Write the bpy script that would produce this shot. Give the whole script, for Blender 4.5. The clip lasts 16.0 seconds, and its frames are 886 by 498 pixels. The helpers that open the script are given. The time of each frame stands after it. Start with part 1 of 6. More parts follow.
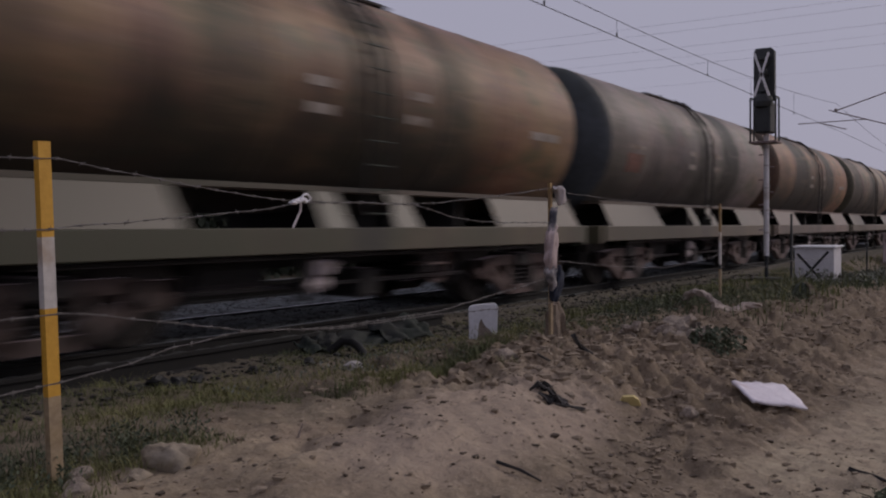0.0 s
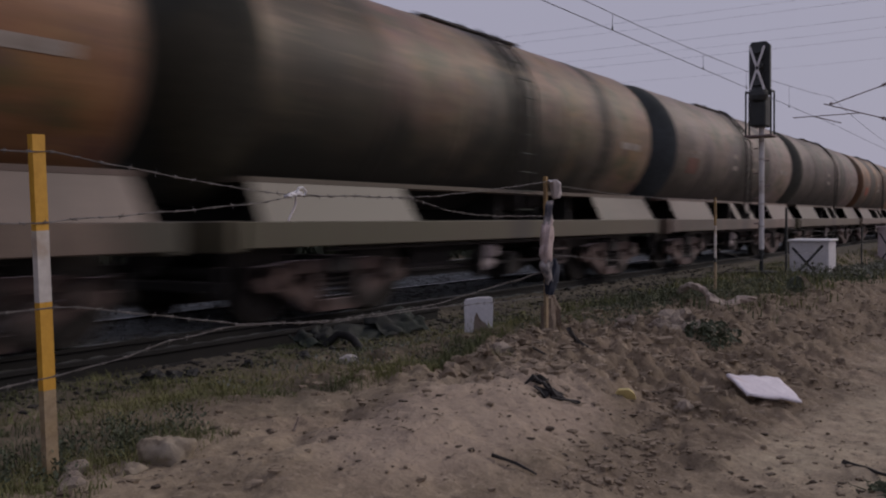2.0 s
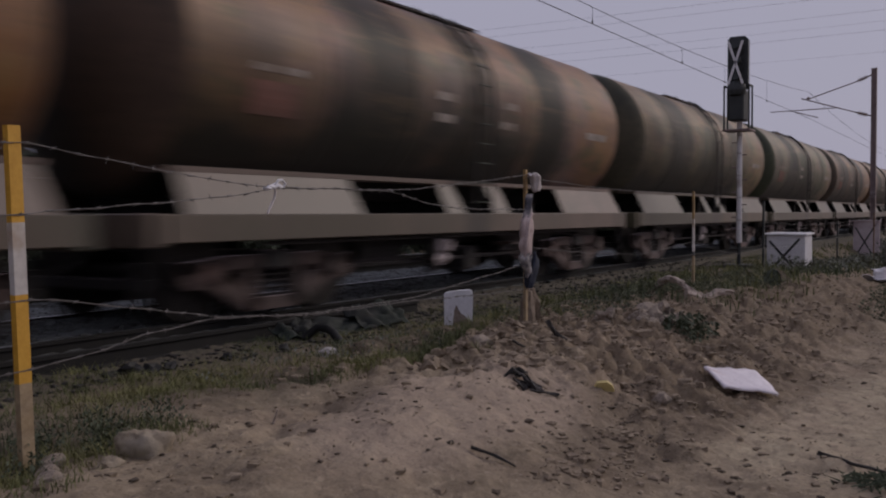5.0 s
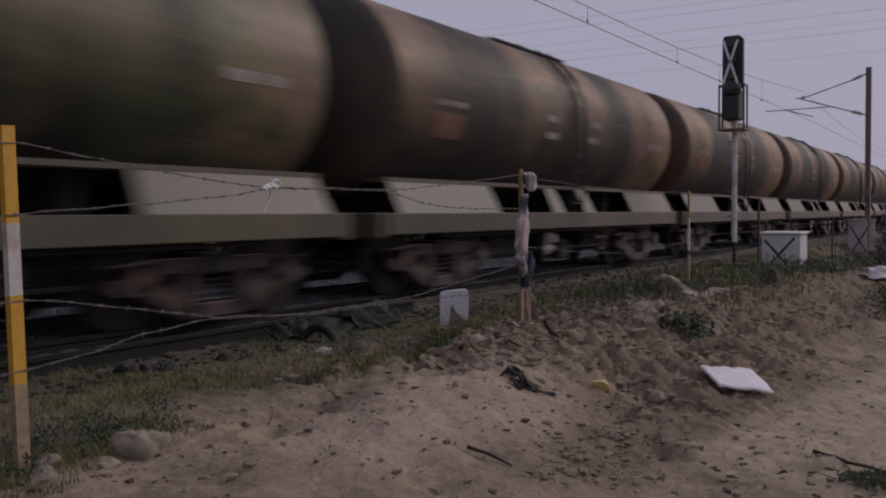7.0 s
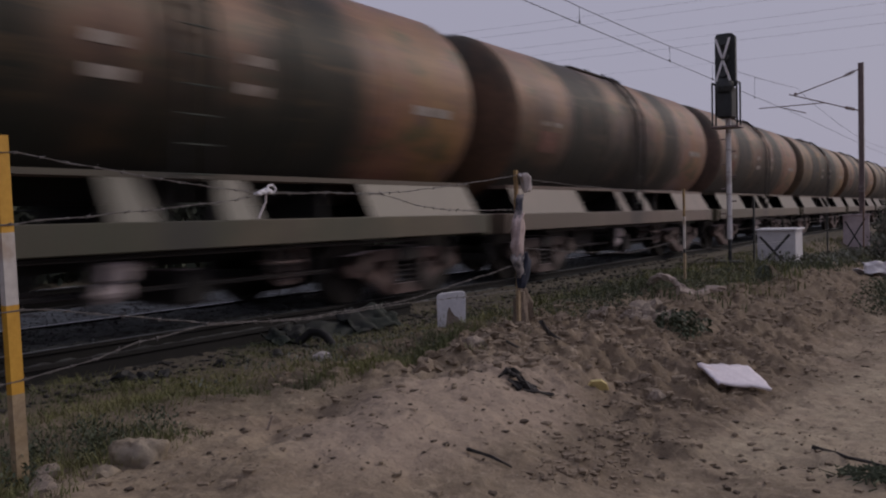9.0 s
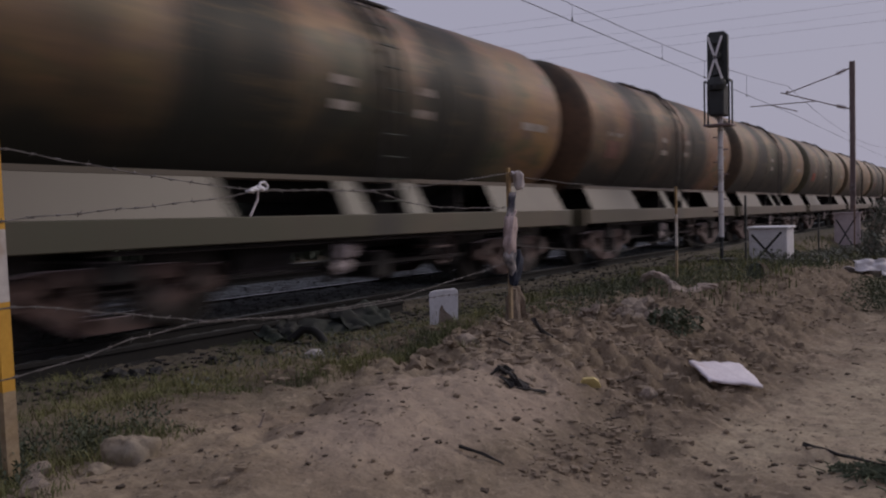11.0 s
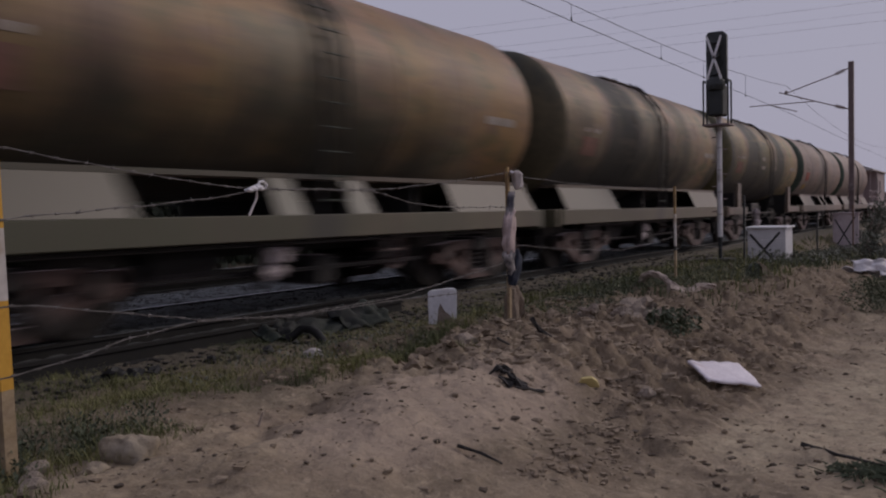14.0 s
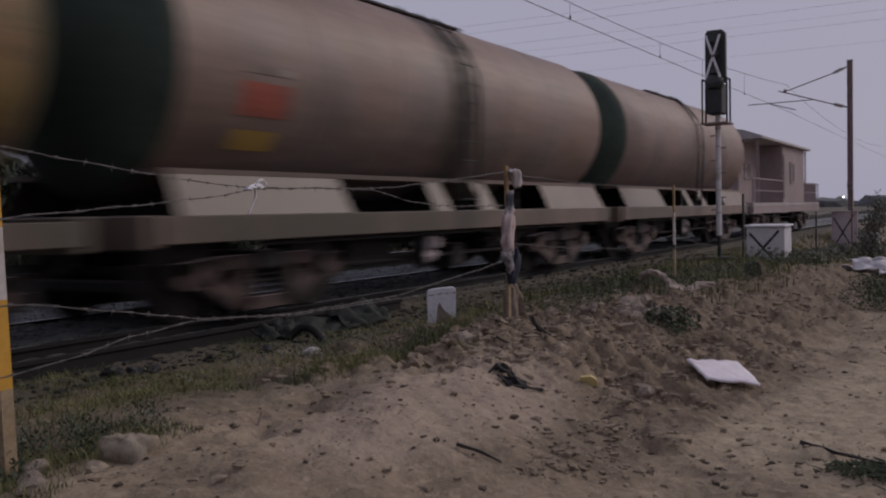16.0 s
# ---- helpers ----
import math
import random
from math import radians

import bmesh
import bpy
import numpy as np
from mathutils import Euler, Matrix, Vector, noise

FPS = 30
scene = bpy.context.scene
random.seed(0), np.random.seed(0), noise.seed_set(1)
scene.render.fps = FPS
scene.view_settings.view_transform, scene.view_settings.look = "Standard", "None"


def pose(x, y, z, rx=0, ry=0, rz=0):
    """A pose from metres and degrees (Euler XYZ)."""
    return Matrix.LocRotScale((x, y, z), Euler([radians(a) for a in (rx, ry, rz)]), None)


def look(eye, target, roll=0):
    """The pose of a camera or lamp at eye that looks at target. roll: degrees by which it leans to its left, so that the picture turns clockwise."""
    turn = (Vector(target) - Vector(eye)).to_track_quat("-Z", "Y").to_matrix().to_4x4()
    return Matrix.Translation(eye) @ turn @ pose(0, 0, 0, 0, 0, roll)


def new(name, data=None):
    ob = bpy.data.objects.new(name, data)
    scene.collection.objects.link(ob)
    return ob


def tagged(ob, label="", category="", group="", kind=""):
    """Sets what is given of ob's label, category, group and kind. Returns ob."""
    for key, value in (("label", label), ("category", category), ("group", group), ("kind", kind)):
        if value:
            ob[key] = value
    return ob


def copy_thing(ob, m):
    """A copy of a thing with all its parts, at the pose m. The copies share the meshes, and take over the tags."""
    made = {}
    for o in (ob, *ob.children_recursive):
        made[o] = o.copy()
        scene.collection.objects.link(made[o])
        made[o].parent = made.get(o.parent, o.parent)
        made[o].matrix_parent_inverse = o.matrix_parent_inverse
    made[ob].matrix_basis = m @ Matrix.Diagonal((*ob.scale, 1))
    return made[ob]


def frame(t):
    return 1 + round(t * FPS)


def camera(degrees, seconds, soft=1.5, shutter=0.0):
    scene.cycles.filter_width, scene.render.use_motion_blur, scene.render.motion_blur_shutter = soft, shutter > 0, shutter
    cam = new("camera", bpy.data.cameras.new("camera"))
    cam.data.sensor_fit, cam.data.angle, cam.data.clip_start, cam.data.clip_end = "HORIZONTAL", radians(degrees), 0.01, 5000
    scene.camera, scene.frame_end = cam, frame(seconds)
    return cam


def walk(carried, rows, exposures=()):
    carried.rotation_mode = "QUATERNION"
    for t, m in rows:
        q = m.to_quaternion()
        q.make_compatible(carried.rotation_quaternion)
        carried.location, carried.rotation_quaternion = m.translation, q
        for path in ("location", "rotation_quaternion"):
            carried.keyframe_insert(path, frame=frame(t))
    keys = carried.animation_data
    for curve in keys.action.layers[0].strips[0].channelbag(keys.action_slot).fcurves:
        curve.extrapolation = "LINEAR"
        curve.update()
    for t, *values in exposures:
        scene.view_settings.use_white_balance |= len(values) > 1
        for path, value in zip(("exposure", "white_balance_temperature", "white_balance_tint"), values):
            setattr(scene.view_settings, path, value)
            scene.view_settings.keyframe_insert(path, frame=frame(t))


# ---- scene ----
cam = camera(52.01, 16.0, soft=2.1, shutter=0.6)
EYE_Z = 1.068
CAMERA_TURNS = (
    (0.0, 88.726, 0.516, -56.459),
    (0.5, 88.666, 0.472, -56.321),
    (1.0, 88.605, 0.592, -56.393),
    (1.5, 88.418, 0.462, -56.333),
    (2.0, 88.317, 0.504, -56.741),
    (2.5, 88.182, 0.431, -56.817),
    (3.0, 88.074, 0.440, -57.297),
    (3.5, 88.047, 0.493, -57.456),
    (4.0, 87.989, 0.379, -57.700),
    (6.5, 87.816, 0.444, -58.223),
    (7.0, 87.833, 0.471, -58.284),
    (7.5, 87.858, 0.704, -58.266),
    (8.0, 87.883, 0.916, -58.295),
    (8.5, 87.993, 1.379, -58.453),
    (9.0, 87.973, 1.436, -58.565),
    (11.5, 87.781, 1.378, -59.172),
    (12.0, 87.784, 1.411, -59.263),
    (12.5, 87.781, 1.372, -59.229),
    (13.0, 87.802, 1.237, -59.200),
    (13.5, 87.765, 1.226, -59.149),
    (14.0, 87.765, 1.260, -59.109),
    (14.5, 87.797, 1.289, -59.114),
    (15.0, 87.823, 1.345, -59.143),
    (15.5, 87.755, 1.382, -59.156),
    (16.0, 87.681, 1.311, -59.171),
)
walk(cam, [(t, pose(0, 0, EYE_Z, rx, ry, rz)) for t, rx, ry, rz in CAMERA_TURNS], exposures=[(0.0, 0.0), (16.0, 0.0)])

# ---- world and light: hazy dusk, sun below the haze ----
world = bpy.data.worlds.new("dusk_sky")
scene.world = world
world.use_nodes = True
wn, wl = world.node_tree.nodes, world.node_tree.links
sky = wn.new("ShaderNodeTexSky")
sky.sky_type = "NISHITA"
sky.sun_disc = False
sky.sun_elevation = radians(8)
sky.sun_rotation = radians(124)
sky.dust_density = 4.0
haze = wn.new("ShaderNodeMix")
haze.data_type = "RGBA"
haze.inputs[0].default_value = 0.96
haze.inputs[7].default_value = (2.92, 2.84, 3.66, 1)
wl.new(sky.outputs[0], haze.inputs[6])
wl.new(haze.outputs[2], wn["Background"].inputs[0])
wn["Background"].inputs[1].default_value = 0.12
sun = new("sun", bpy.data.lights.new("sun", "SUN"))
sun.data.energy = 1.0
sun.data.angle = radians(22)
sun.data.color = (1.0, 0.88, 0.80)
sun.matrix_world = look((58, -40, 44), (0, 0, 0))


# ---- materials ----
def surface(name, c1, c2, rough=0.8, metal=0.0, scale=3.0, fine=40.0, bump=0.3, dist=0.01, c3=None, spot=0.62, vary=None):
    """Two-scale noise material in object space; c3: a third colour in larger patches."""
    m = bpy.data.materials.new(name)
    m.use_nodes = True
    n, l = m.node_tree.nodes, m.node_tree.links
    b = n["Principled BSDF"]
    b.inputs["Roughness"].default_value = rough
    b.inputs["Metallic"].default_value = metal
    co = n.new("ShaderNodeTexCoord")
    big, small = n.new("ShaderNodeTexNoise"), n.new("ShaderNodeTexNoise")
    for node, s in ((big, scale), (small, fine)):
        node.inputs["Scale"].default_value = s
        node.inputs["Detail"].default_value = 6
        node.inputs["Roughness"].default_value = 0.6
        l.new(co.outputs["Object"], node.inputs["Vector"])
    mid = n.new("ShaderNodeMath")
    mid.operation = "MULTIPLY_ADD"
    mid.inputs[1].default_value = 0.45
    l.new(small.outputs[0], mid.inputs[0])
    half = n.new("ShaderNodeMath")
    half.operation = "MULTIPLY"
    half.inputs[1].default_value = 0.55
    l.new(big.outputs[0], half.inputs[0])
    l.new(half.outputs[0], mid.inputs[2])
    ramp = n.new("ShaderNodeValToRGB")
    ramp.color_ramp.elements[0].position, ramp.color_ramp.elements[1].position = 0.36, 0.64
    ramp.color_ramp.elements[0].color, ramp.color_ramp.elements[1].color = (*c1, 1), (*c2, 1)
    l.new(mid.outputs[0], ramp.inputs[0])
    colour = ramp.outputs[0]
    if c3:
        patch = n.new("ShaderNodeTexNoise")
        patch.inputs["Scale"].default_value = scale * 0.45
        patch.inputs["Detail"].default_value = 8
        l.new(co.outputs["Object"], patch.inputs["Vector"])
        pr = n.new("ShaderNodeMapRange")
        pr.inputs[1].default_value, pr.inputs[2].default_value = spot - 0.08, spot + 0.06
        l.new(patch.outputs[0], pr.inputs[0])
        mx = n.new("ShaderNodeMix")
        mx.data_type = "RGBA"
        l.new(pr.outputs[0], mx.inputs[0])
        l.new(colour, mx.inputs[6])
        mx.inputs[7].default_value = (*c3, 1)
        colour = mx.outputs[2]
    if vary:
        # single objects drift towards another tone
        info = n.new("ShaderNodeObjectInfo")
        drift = n.new("ShaderNodeMapRange")
        drift.inputs[1].default_value, drift.inputs[2].default_value, drift.inputs[4].default_value = 0.15, 1.0, 0.75
        l.new(info.outputs["Random"], drift.inputs[0])
        other = n.new("ShaderNodeMix")
        other.data_type = "RGBA"
        l.new(drift.outputs[0], other.inputs[0])
        l.new(colour, other.inputs[6])
        other.inputs[7].default_value = (*vary, 1)
        colour = other.outputs[2]
    l.new(colour, b.inputs["Base Color"])
    if bump:
        bp = n.new("ShaderNodeBump")
        bp.inputs["Strength"].default_value = bump
        bp.inputs["Distance"].default_value = dist
        l.new(mid.outputs[0], bp.inputs["Height"])
        l.new(bp.outputs[0], b.inputs["Normal"])
    return m


def chain(m):
    """Short forms for adding nodes to a material."""
    n, l = m.node_tree.nodes, m.node_tree.links

    def noise_of(vec, scale, detail=6, rough=0.6):
        t = n.new("ShaderNodeTexNoise")
        t.inputs["Scale"].default_value, t.inputs["Detail"].default_value, t.inputs["Roughness"].default_value = scale, detail, rough
        l.new(vec, t.inputs["Vector"])
        return t.outputs[0]

    def stretch(vec, s):
        t = n.new("ShaderNodeMapping")
        t.inputs["Scale"].default_value = s
        l.new(vec, t.inputs[0])
        return t.outputs[0]

    def maths(op, a, b, c=None):
        t = n.new("ShaderNodeMath")
        t.operation = op
        for k, v in enumerate((a, b, c)):
            if v is None:
                continue
            if isinstance(v, (int, float)):
                t.inputs[k].default_value = v
            else:
                l.new(v, t.inputs[k])
        return t.outputs[0]

    def remap(v, a, b, c=0.0, d=1.0):
        t = n.new("ShaderNodeMapRange")
        for k, x in zip((1, 2, 3, 4), (a, b, c, d)):
            t.inputs[k].default_value = x
        l.new(v, t.inputs[0])
        return t.outputs[0]

    def blend(f, a, b):
        t = n.new("ShaderNodeMix")
        t.data_type = "RGBA"
        l.new(f, t.inputs[0])
        for k, v in ((6, a), (7, b)):
            if isinstance(v, tuple):
                t.inputs[k].default_value = (*v, 1)
            else:
                l.new(v, t.inputs[k])
        return t.outputs[2]

    return noise_of, stretch, maths, remap, blend


def dusted(m, weight, tint=(0.80, 0.66, 0.66)):
    """A film of fine dust that catches the light at a glancing view."""
    b = m.node_tree.nodes["Principled BSDF"]
    b.inputs["Sheen Weight"].default_value = weight
    b.inputs["Sheen Roughness"].default_value = 0.45
    b.inputs["Sheen Tint"].default_value = (*tint, 1)
    return m


def tank_paint(name, base, worn, bands, soot, patch):
    """Weathered tank paint: base and worn colours, dark oil bands (x, half width, strength) run down the shell, grime
    blotches and painted-in shade creeping up from the belly.
    """
    m = surface(name, base, worn, rough=0.55, scale=0.8, fine=5.0, bump=0.15, dist=0.01, c3=patch, spot=0.52)
    n, l = m.node_tree.nodes, m.node_tree.links
    noise_of, stretch, maths, remap, blend = chain(m)
    warm = soot if base[0] > 1.12 * base[1] else 0.45 * soot
    b = n["Principled BSDF"]
    b.inputs["Specular IOR Level"].default_value = 0.36
    colour = b.inputs["Base Color"].links[0].from_socket
    co = n["Texture Coordinate"].outputs["Object"]
    sep = n.new("ShaderNodeSeparateXYZ")
    l.new(co, sep.inputs[0])
    runs = noise_of(stretch(co, (2.6, 0.4, 0.22)), 1.0)
    cloud = noise_of(co, 0.75, 8)
    # rust bloom and green algae in large clouds, redder towards the crown, whose mauve sky sheen is painted in
    rust = maths("ADD", noise_of(stretch(co, (0.8, 0.6, 0.5)), 0.9, 9, 0.65), maths("MULTIPLY_ADD", sep.outputs[2], 0.07, -0.19))
    colour = blend(remap(rust, 0.40, 0.62, 0.0, 0.92 * warm), colour, (0.200, 0.088, 0.072))
    algae = noise_of(stretch(co, (0.55, 0.9, 0.8)), 1.15, 9, 0.65)
    colour = blend(remap(algae, 0.54, 0.68, 0.0, 0.65 * soot), colour, (0.085, 0.105, 0.055))
    # smaller stains: ochre bloom, moss, purple-brown scale
    colour = blend(remap(noise_of(stretch(co, (0.55, 1.0, 1.0)), 2.3, 9, 0.7), 0.52, 0.63, 0.0, 0.75 * warm), colour, (0.24, 0.135, 0.05))
    colour = blend(remap(noise_of(stretch(co, (0.5, 1.3, 1.1)), 2.0, 9, 0.7), 0.52, 0.63, 0.0, 0.80 * soot), colour, (0.050, 0.075, 0.030))
    colour = blend(remap(noise_of(stretch(co, (0.45, 0.8, 1.2)), 3.0, 9, 0.7), 0.53, 0.65, 0.0, 0.70 * warm), colour, (0.135, 0.072, 0.070))
    # runs of dirt and of washed paint down the side
    colour = blend(remap(runs, 0.50, 0.68, 0.0, 0.38 * soot), colour, tuple(0.35 * c for c in base))
    colour = blend(remap(runs, 0.46, 0.30, 0.0, 0.30 * soot), colour, tuple(min(1.25 * c + 0.03, 1) for c in worn))
    xw = maths("ADD", maths("MULTIPLY_ADD", runs, 0.7, sep.outputs[0]), maths("MULTIPLY_ADD", noise_of(co, 2.6, 8, 0.7), 0.6, maths("MULTIPLY_ADD", cloud, 0.9, -0.3)))
    xs = maths("MULTIPLY_ADD", xw, 1 / 12.0, -0.8 / 12.0)
    ramp = n.new("ShaderNodeValToRGB")
    els = ramp.color_ramp.elements
    els[0].position, els[0].color = 0.0, (0, 0, 0, 1)
    els[1].position, els[1].color = 1.0, (0, 0, 0, 1)
    for x, half, s in bands:
        for dx, v in ((-half - 0.40, 0), (-half * 0.75, min(1.06 * s, 0.97)), (half * 0.75, min(1.06 * s, 0.97)), (half + 0.40, 0)):
            e = els.new(min(max((x + dx) / 12.0, 0.001), 0.999))
            e.color = (v, v, v, 1)
    l.new(xs, ramp.inputs[0])
    oil = maths("MULTIPLY", ramp.outputs[0], remap(noise_of(stretch(co, (1.5, 0.8, 0.6)), 1.3), 0.33, 0.50, 0.88, 1.0))
    colour = blend(oil, colour, (0.012, 0.016, 0.013))
    # wind-drawn dust and soot lines along the shell
    lines = noise_of(stretch(co, (0.35, 2.2, 2.6)), 2.0, 9, 0.7)
    colour = blend(remap(lines, 0.50, 0.66, 0.0, 0.26), colour, tuple(0.40 * c for c in base))
    colour = blend(remap(lines, 0.48, 0.34, 0.0, 0.22), colour, tuple(min(1.35 * c + 0.03, 1) for c in worn))
    # grime on the belly, in uneven tongues, with the shade of its underside painted in
    low = maths("ADD", maths("MULTIPLY_ADD", cloud, -2.5, sep.outputs[2]), maths("MULTIPLY", runs, -0.9))
    spill = remap(maths("MULTIPLY_ADD", cloud, 1.5, sep.outputs[0]), 8.6, 9.8, 1.0, 0.2)
    grime_shade = maths("MULTIPLY", spill, remap(low, 0.25, 1.05 + 0.70 * soot, min(soot + 0.15, 0.97), 0.0))
    colour = blend(grime_shade, colour, (0.020, 0.022, 0.018))
    # caked oil and the darkened belly are duller than paint
    l.new(remap(maths("MAXIMUM", oil, grime_shade), 0.0, 1.0, 0.42, 0.16), b.inputs["Specular IOR Level"])
    l.new(colour, b.inputs["Base Color"])
    return dusted(m, 0.06)


def soil():
    """Bare earth: pale trodden lane, browner loose bank, dark turf soil along the fence and the track."""
    m = surface("dirt", (0.160, 0.120, 0.079), (0.350, 0.280, 0.194), 0.95, scale=1.6, fine=14, bump=1.0, dist=0.05, c3=(0.16, 0.122, 0.084), spot=0.60)
    n, l = m.node_tree.nodes, m.node_tree.links
    noise_of, stretch, maths, remap, blend = chain(m)
    b = n["Principled BSDF"]
    colour = b.inputs["Base Color"].links[0].from_socket
    co = n["Texture Coordinate"].outputs["Object"]
    sep = n.new("ShaderNodeSeparateXYZ")
    l.new(co, sep.inputs[0])
    wob = noise_of(co, 1.1, 8)
    fine = noise_of(co, 9.0, 8, 0.7)
    bank = maths("MULTIPLY", remap(maths("MULTIPLY_ADD", wob, 1.2, sep.outputs[1]), 1.95, 2.3), remap(maths("MULTIPLY_ADD", wob, 2.0, sep.outputs[0]), 6.6, 7.6))
    colour = blend(maths("MULTIPLY", bank, remap(fine, 0.40, 0.60, 0.6, 1.0)), colour, (0.158, 0.115, 0.074))
    turf = remap(maths("MULTIPLY_ADD", wob, 1.6, sep.outputs[1]), 4.65, 5.15)
    colour = blend(maths("MULTIPLY", turf, remap(fine, 0.35, 0.62, 1.0, 0.6)), colour, (0.082, 0.068, 0.042))
    near_rail = maths("MULTIPLY", remap(maths("MULTIPLY_ADD", wob, 0.9, sep.outputs[1]), 5.9, 6.5), remap(fine, 0.34, 0.60, 1.0, 0.55))
    colour = blend(remap(noise_of(co, 30.0, 4, 0.7), 0.58, 0.70, 0.0, 0.6), colour, (0.11, 0.085, 0.062))
    # pale trodden lane beside the bank
    lane = maths("MULTIPLY", remap(maths("ADD", maths("MULTIPLY_ADD", wob, 0.8, sep.outputs[1]), maths("MULTIPLY", sep.outputs[0], 0.15)), 2.95, 2.65), remap(maths("MULTIPLY_ADD", wob, 1.5, sep.outputs[0]), 5.9, 6.4))
    colour = blend(maths("MULTIPLY", lane, remap(fine, 0.35, 0.60, 0.4, 0.9)), colour, (0.42, 0.35, 0.245))
    colour = blend(remap(noise_of(co, 4.6, 9, 0.75), 0.47, 0.64, 0.0, 0.5), colour, (0.135, 0.098, 0.072))
    colour = blend(remap(noise_of(stretch(co, (1.0, 1.0, 1.0)), 0.9, 9, 0.7), 0.50, 0.66, 0.0, 0.30), colour, (0.38, 0.285, 0.205))
    # damp stains, dung and rotten leaf specks
    colour = blend(remap(noise_of(co, 3.1, 9, 0.72), 0.55, 0.68, 0.0, 0.55), colour, (0.10, 0.074, 0.050))
    colour = blend(remap(noise_of(co, 13.0, 5, 0.65), 0.62, 0.70, 0.0, 0.75), colour, (0.062, 0.047, 0.036))
    colour = blend(remap(noise_of(co, 7.0, 5, 0.6), 0.62, 0.70, 0.0, 0.6), colour, (0.42, 0.335, 0.24))
    colour = blend(near_rail, colour, (0.062, 0.056, 0.040))
    # paler crown of the mound, and the darker strip at its foot
    reach = maths("ADD", maths("POWER", maths("MULTIPLY", maths("ADD", sep.outputs[0], -4.7), 0.62), 2.0), maths("POWER", maths("MULTIPLY", maths("ADD", sep.outputs[1], -2.85), 1.5), 2.0))
    colour = blend(remap(maths("MULTIPLY_ADD", wob, 0.9, reach), 1.45, 0.85, 0.0, 0.45), colour, (0.43, 0.335, 0.262))
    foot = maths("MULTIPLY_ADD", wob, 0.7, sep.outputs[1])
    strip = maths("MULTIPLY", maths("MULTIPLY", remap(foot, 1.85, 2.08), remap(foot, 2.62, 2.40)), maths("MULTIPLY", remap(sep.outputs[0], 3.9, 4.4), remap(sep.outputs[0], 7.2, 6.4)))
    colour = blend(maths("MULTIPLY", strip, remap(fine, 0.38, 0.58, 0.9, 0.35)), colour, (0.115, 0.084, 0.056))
    cracks = noise_of(co, 22.0, 8, 0.75)
    colour = blend(remap(cracks, 0.56, 0.66, 0.0, 0.55), colour, (0.075, 0.055, 0.040))
    colour = blend(remap(cracks, 0.42, 0.34, 0.0, 0.45), colour, (0.44, 0.36, 0.27))
    l.new(colour, b.inputs["Base Color"])
    return m


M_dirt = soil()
M_clod = surface("clod", (0.115, 0.085, 0.06), (0.315, 0.25, 0.18), 0.95, scale=4, fine=40, bump=0.5)
M_cess = surface("cess_stone", (0.014, 0.013, 0.012), (0.052, 0.046, 0.040), 0.95, scale=6, fine=40, bump=0.5)
M_fleck = surface("dark_fleck", (0.040, 0.030, 0.022), (0.12, 0.09, 0.065), 0.95, scale=9, fine=50, bump=0.3)
M_ballast = surface("ballast_stone", (0.050, 0.055, 0.056), (0.150, 0.160, 0.160), 0.9, scale=9, fine=60, bump=0.6, c3=(0.035, 0.033, 0.03), spot=0.56)
M_rail = surface("rail_steel", (0.004, 0.0036, 0.0033), (0.011, 0.0095, 0.008), 0.9, 0.0, scale=5, fine=60, bump=0.2)
M_railhead = surface("polished_rail_head", (0.30, 0.30, 0.31), (0.45, 0.45, 0.46), 0.35, 1.0, scale=2, fine=30, bump=0.02)
M_concrete = surface("grimed_concrete", (0.035, 0.033, 0.030), (0.085, 0.08, 0.075), 0.9, scale=4, fine=50, bump=0.4)
M_sole = surface("sole_paint", (0.078, 0.058, 0.043), (0.185, 0.134, 0.103), 0.45, scale=1.3, fine=7, bump=0.25, c3=(0.050, 0.048, 0.032), spot=0.53, vary=(0.105, 0.084, 0.060))
M_plate = surface("cradle_paint", (0.074, 0.050, 0.040), (0.158, 0.104, 0.083), 0.5, scale=1.2, fine=7, bump=0.2, c3=(0.066, 0.050, 0.036), spot=0.52, vary=(0.125, 0.090, 0.070))


# olive frame tones, darkened to put the dim near-side light into the paint
M_sole_dark = surface("olive_dimmed_sole", (0.046, 0.040, 0.022), (0.115, 0.094, 0.056), 0.5, scale=1.3, fine=7, bump=0.25, c3=(0.034, 0.040, 0.022), spot=0.50, vary=(0.075, 0.070, 0.038))
M_plate_dark = surface("olive_dimmed_cradle", (0.036, 0.029, 0.019), (0.090, 0.067, 0.046), 0.5, scale=1.2, fine=7, bump=0.2, c3=(0.042, 0.042, 0.025), spot=0.50, vary=(0.085, 0.068, 0.046))


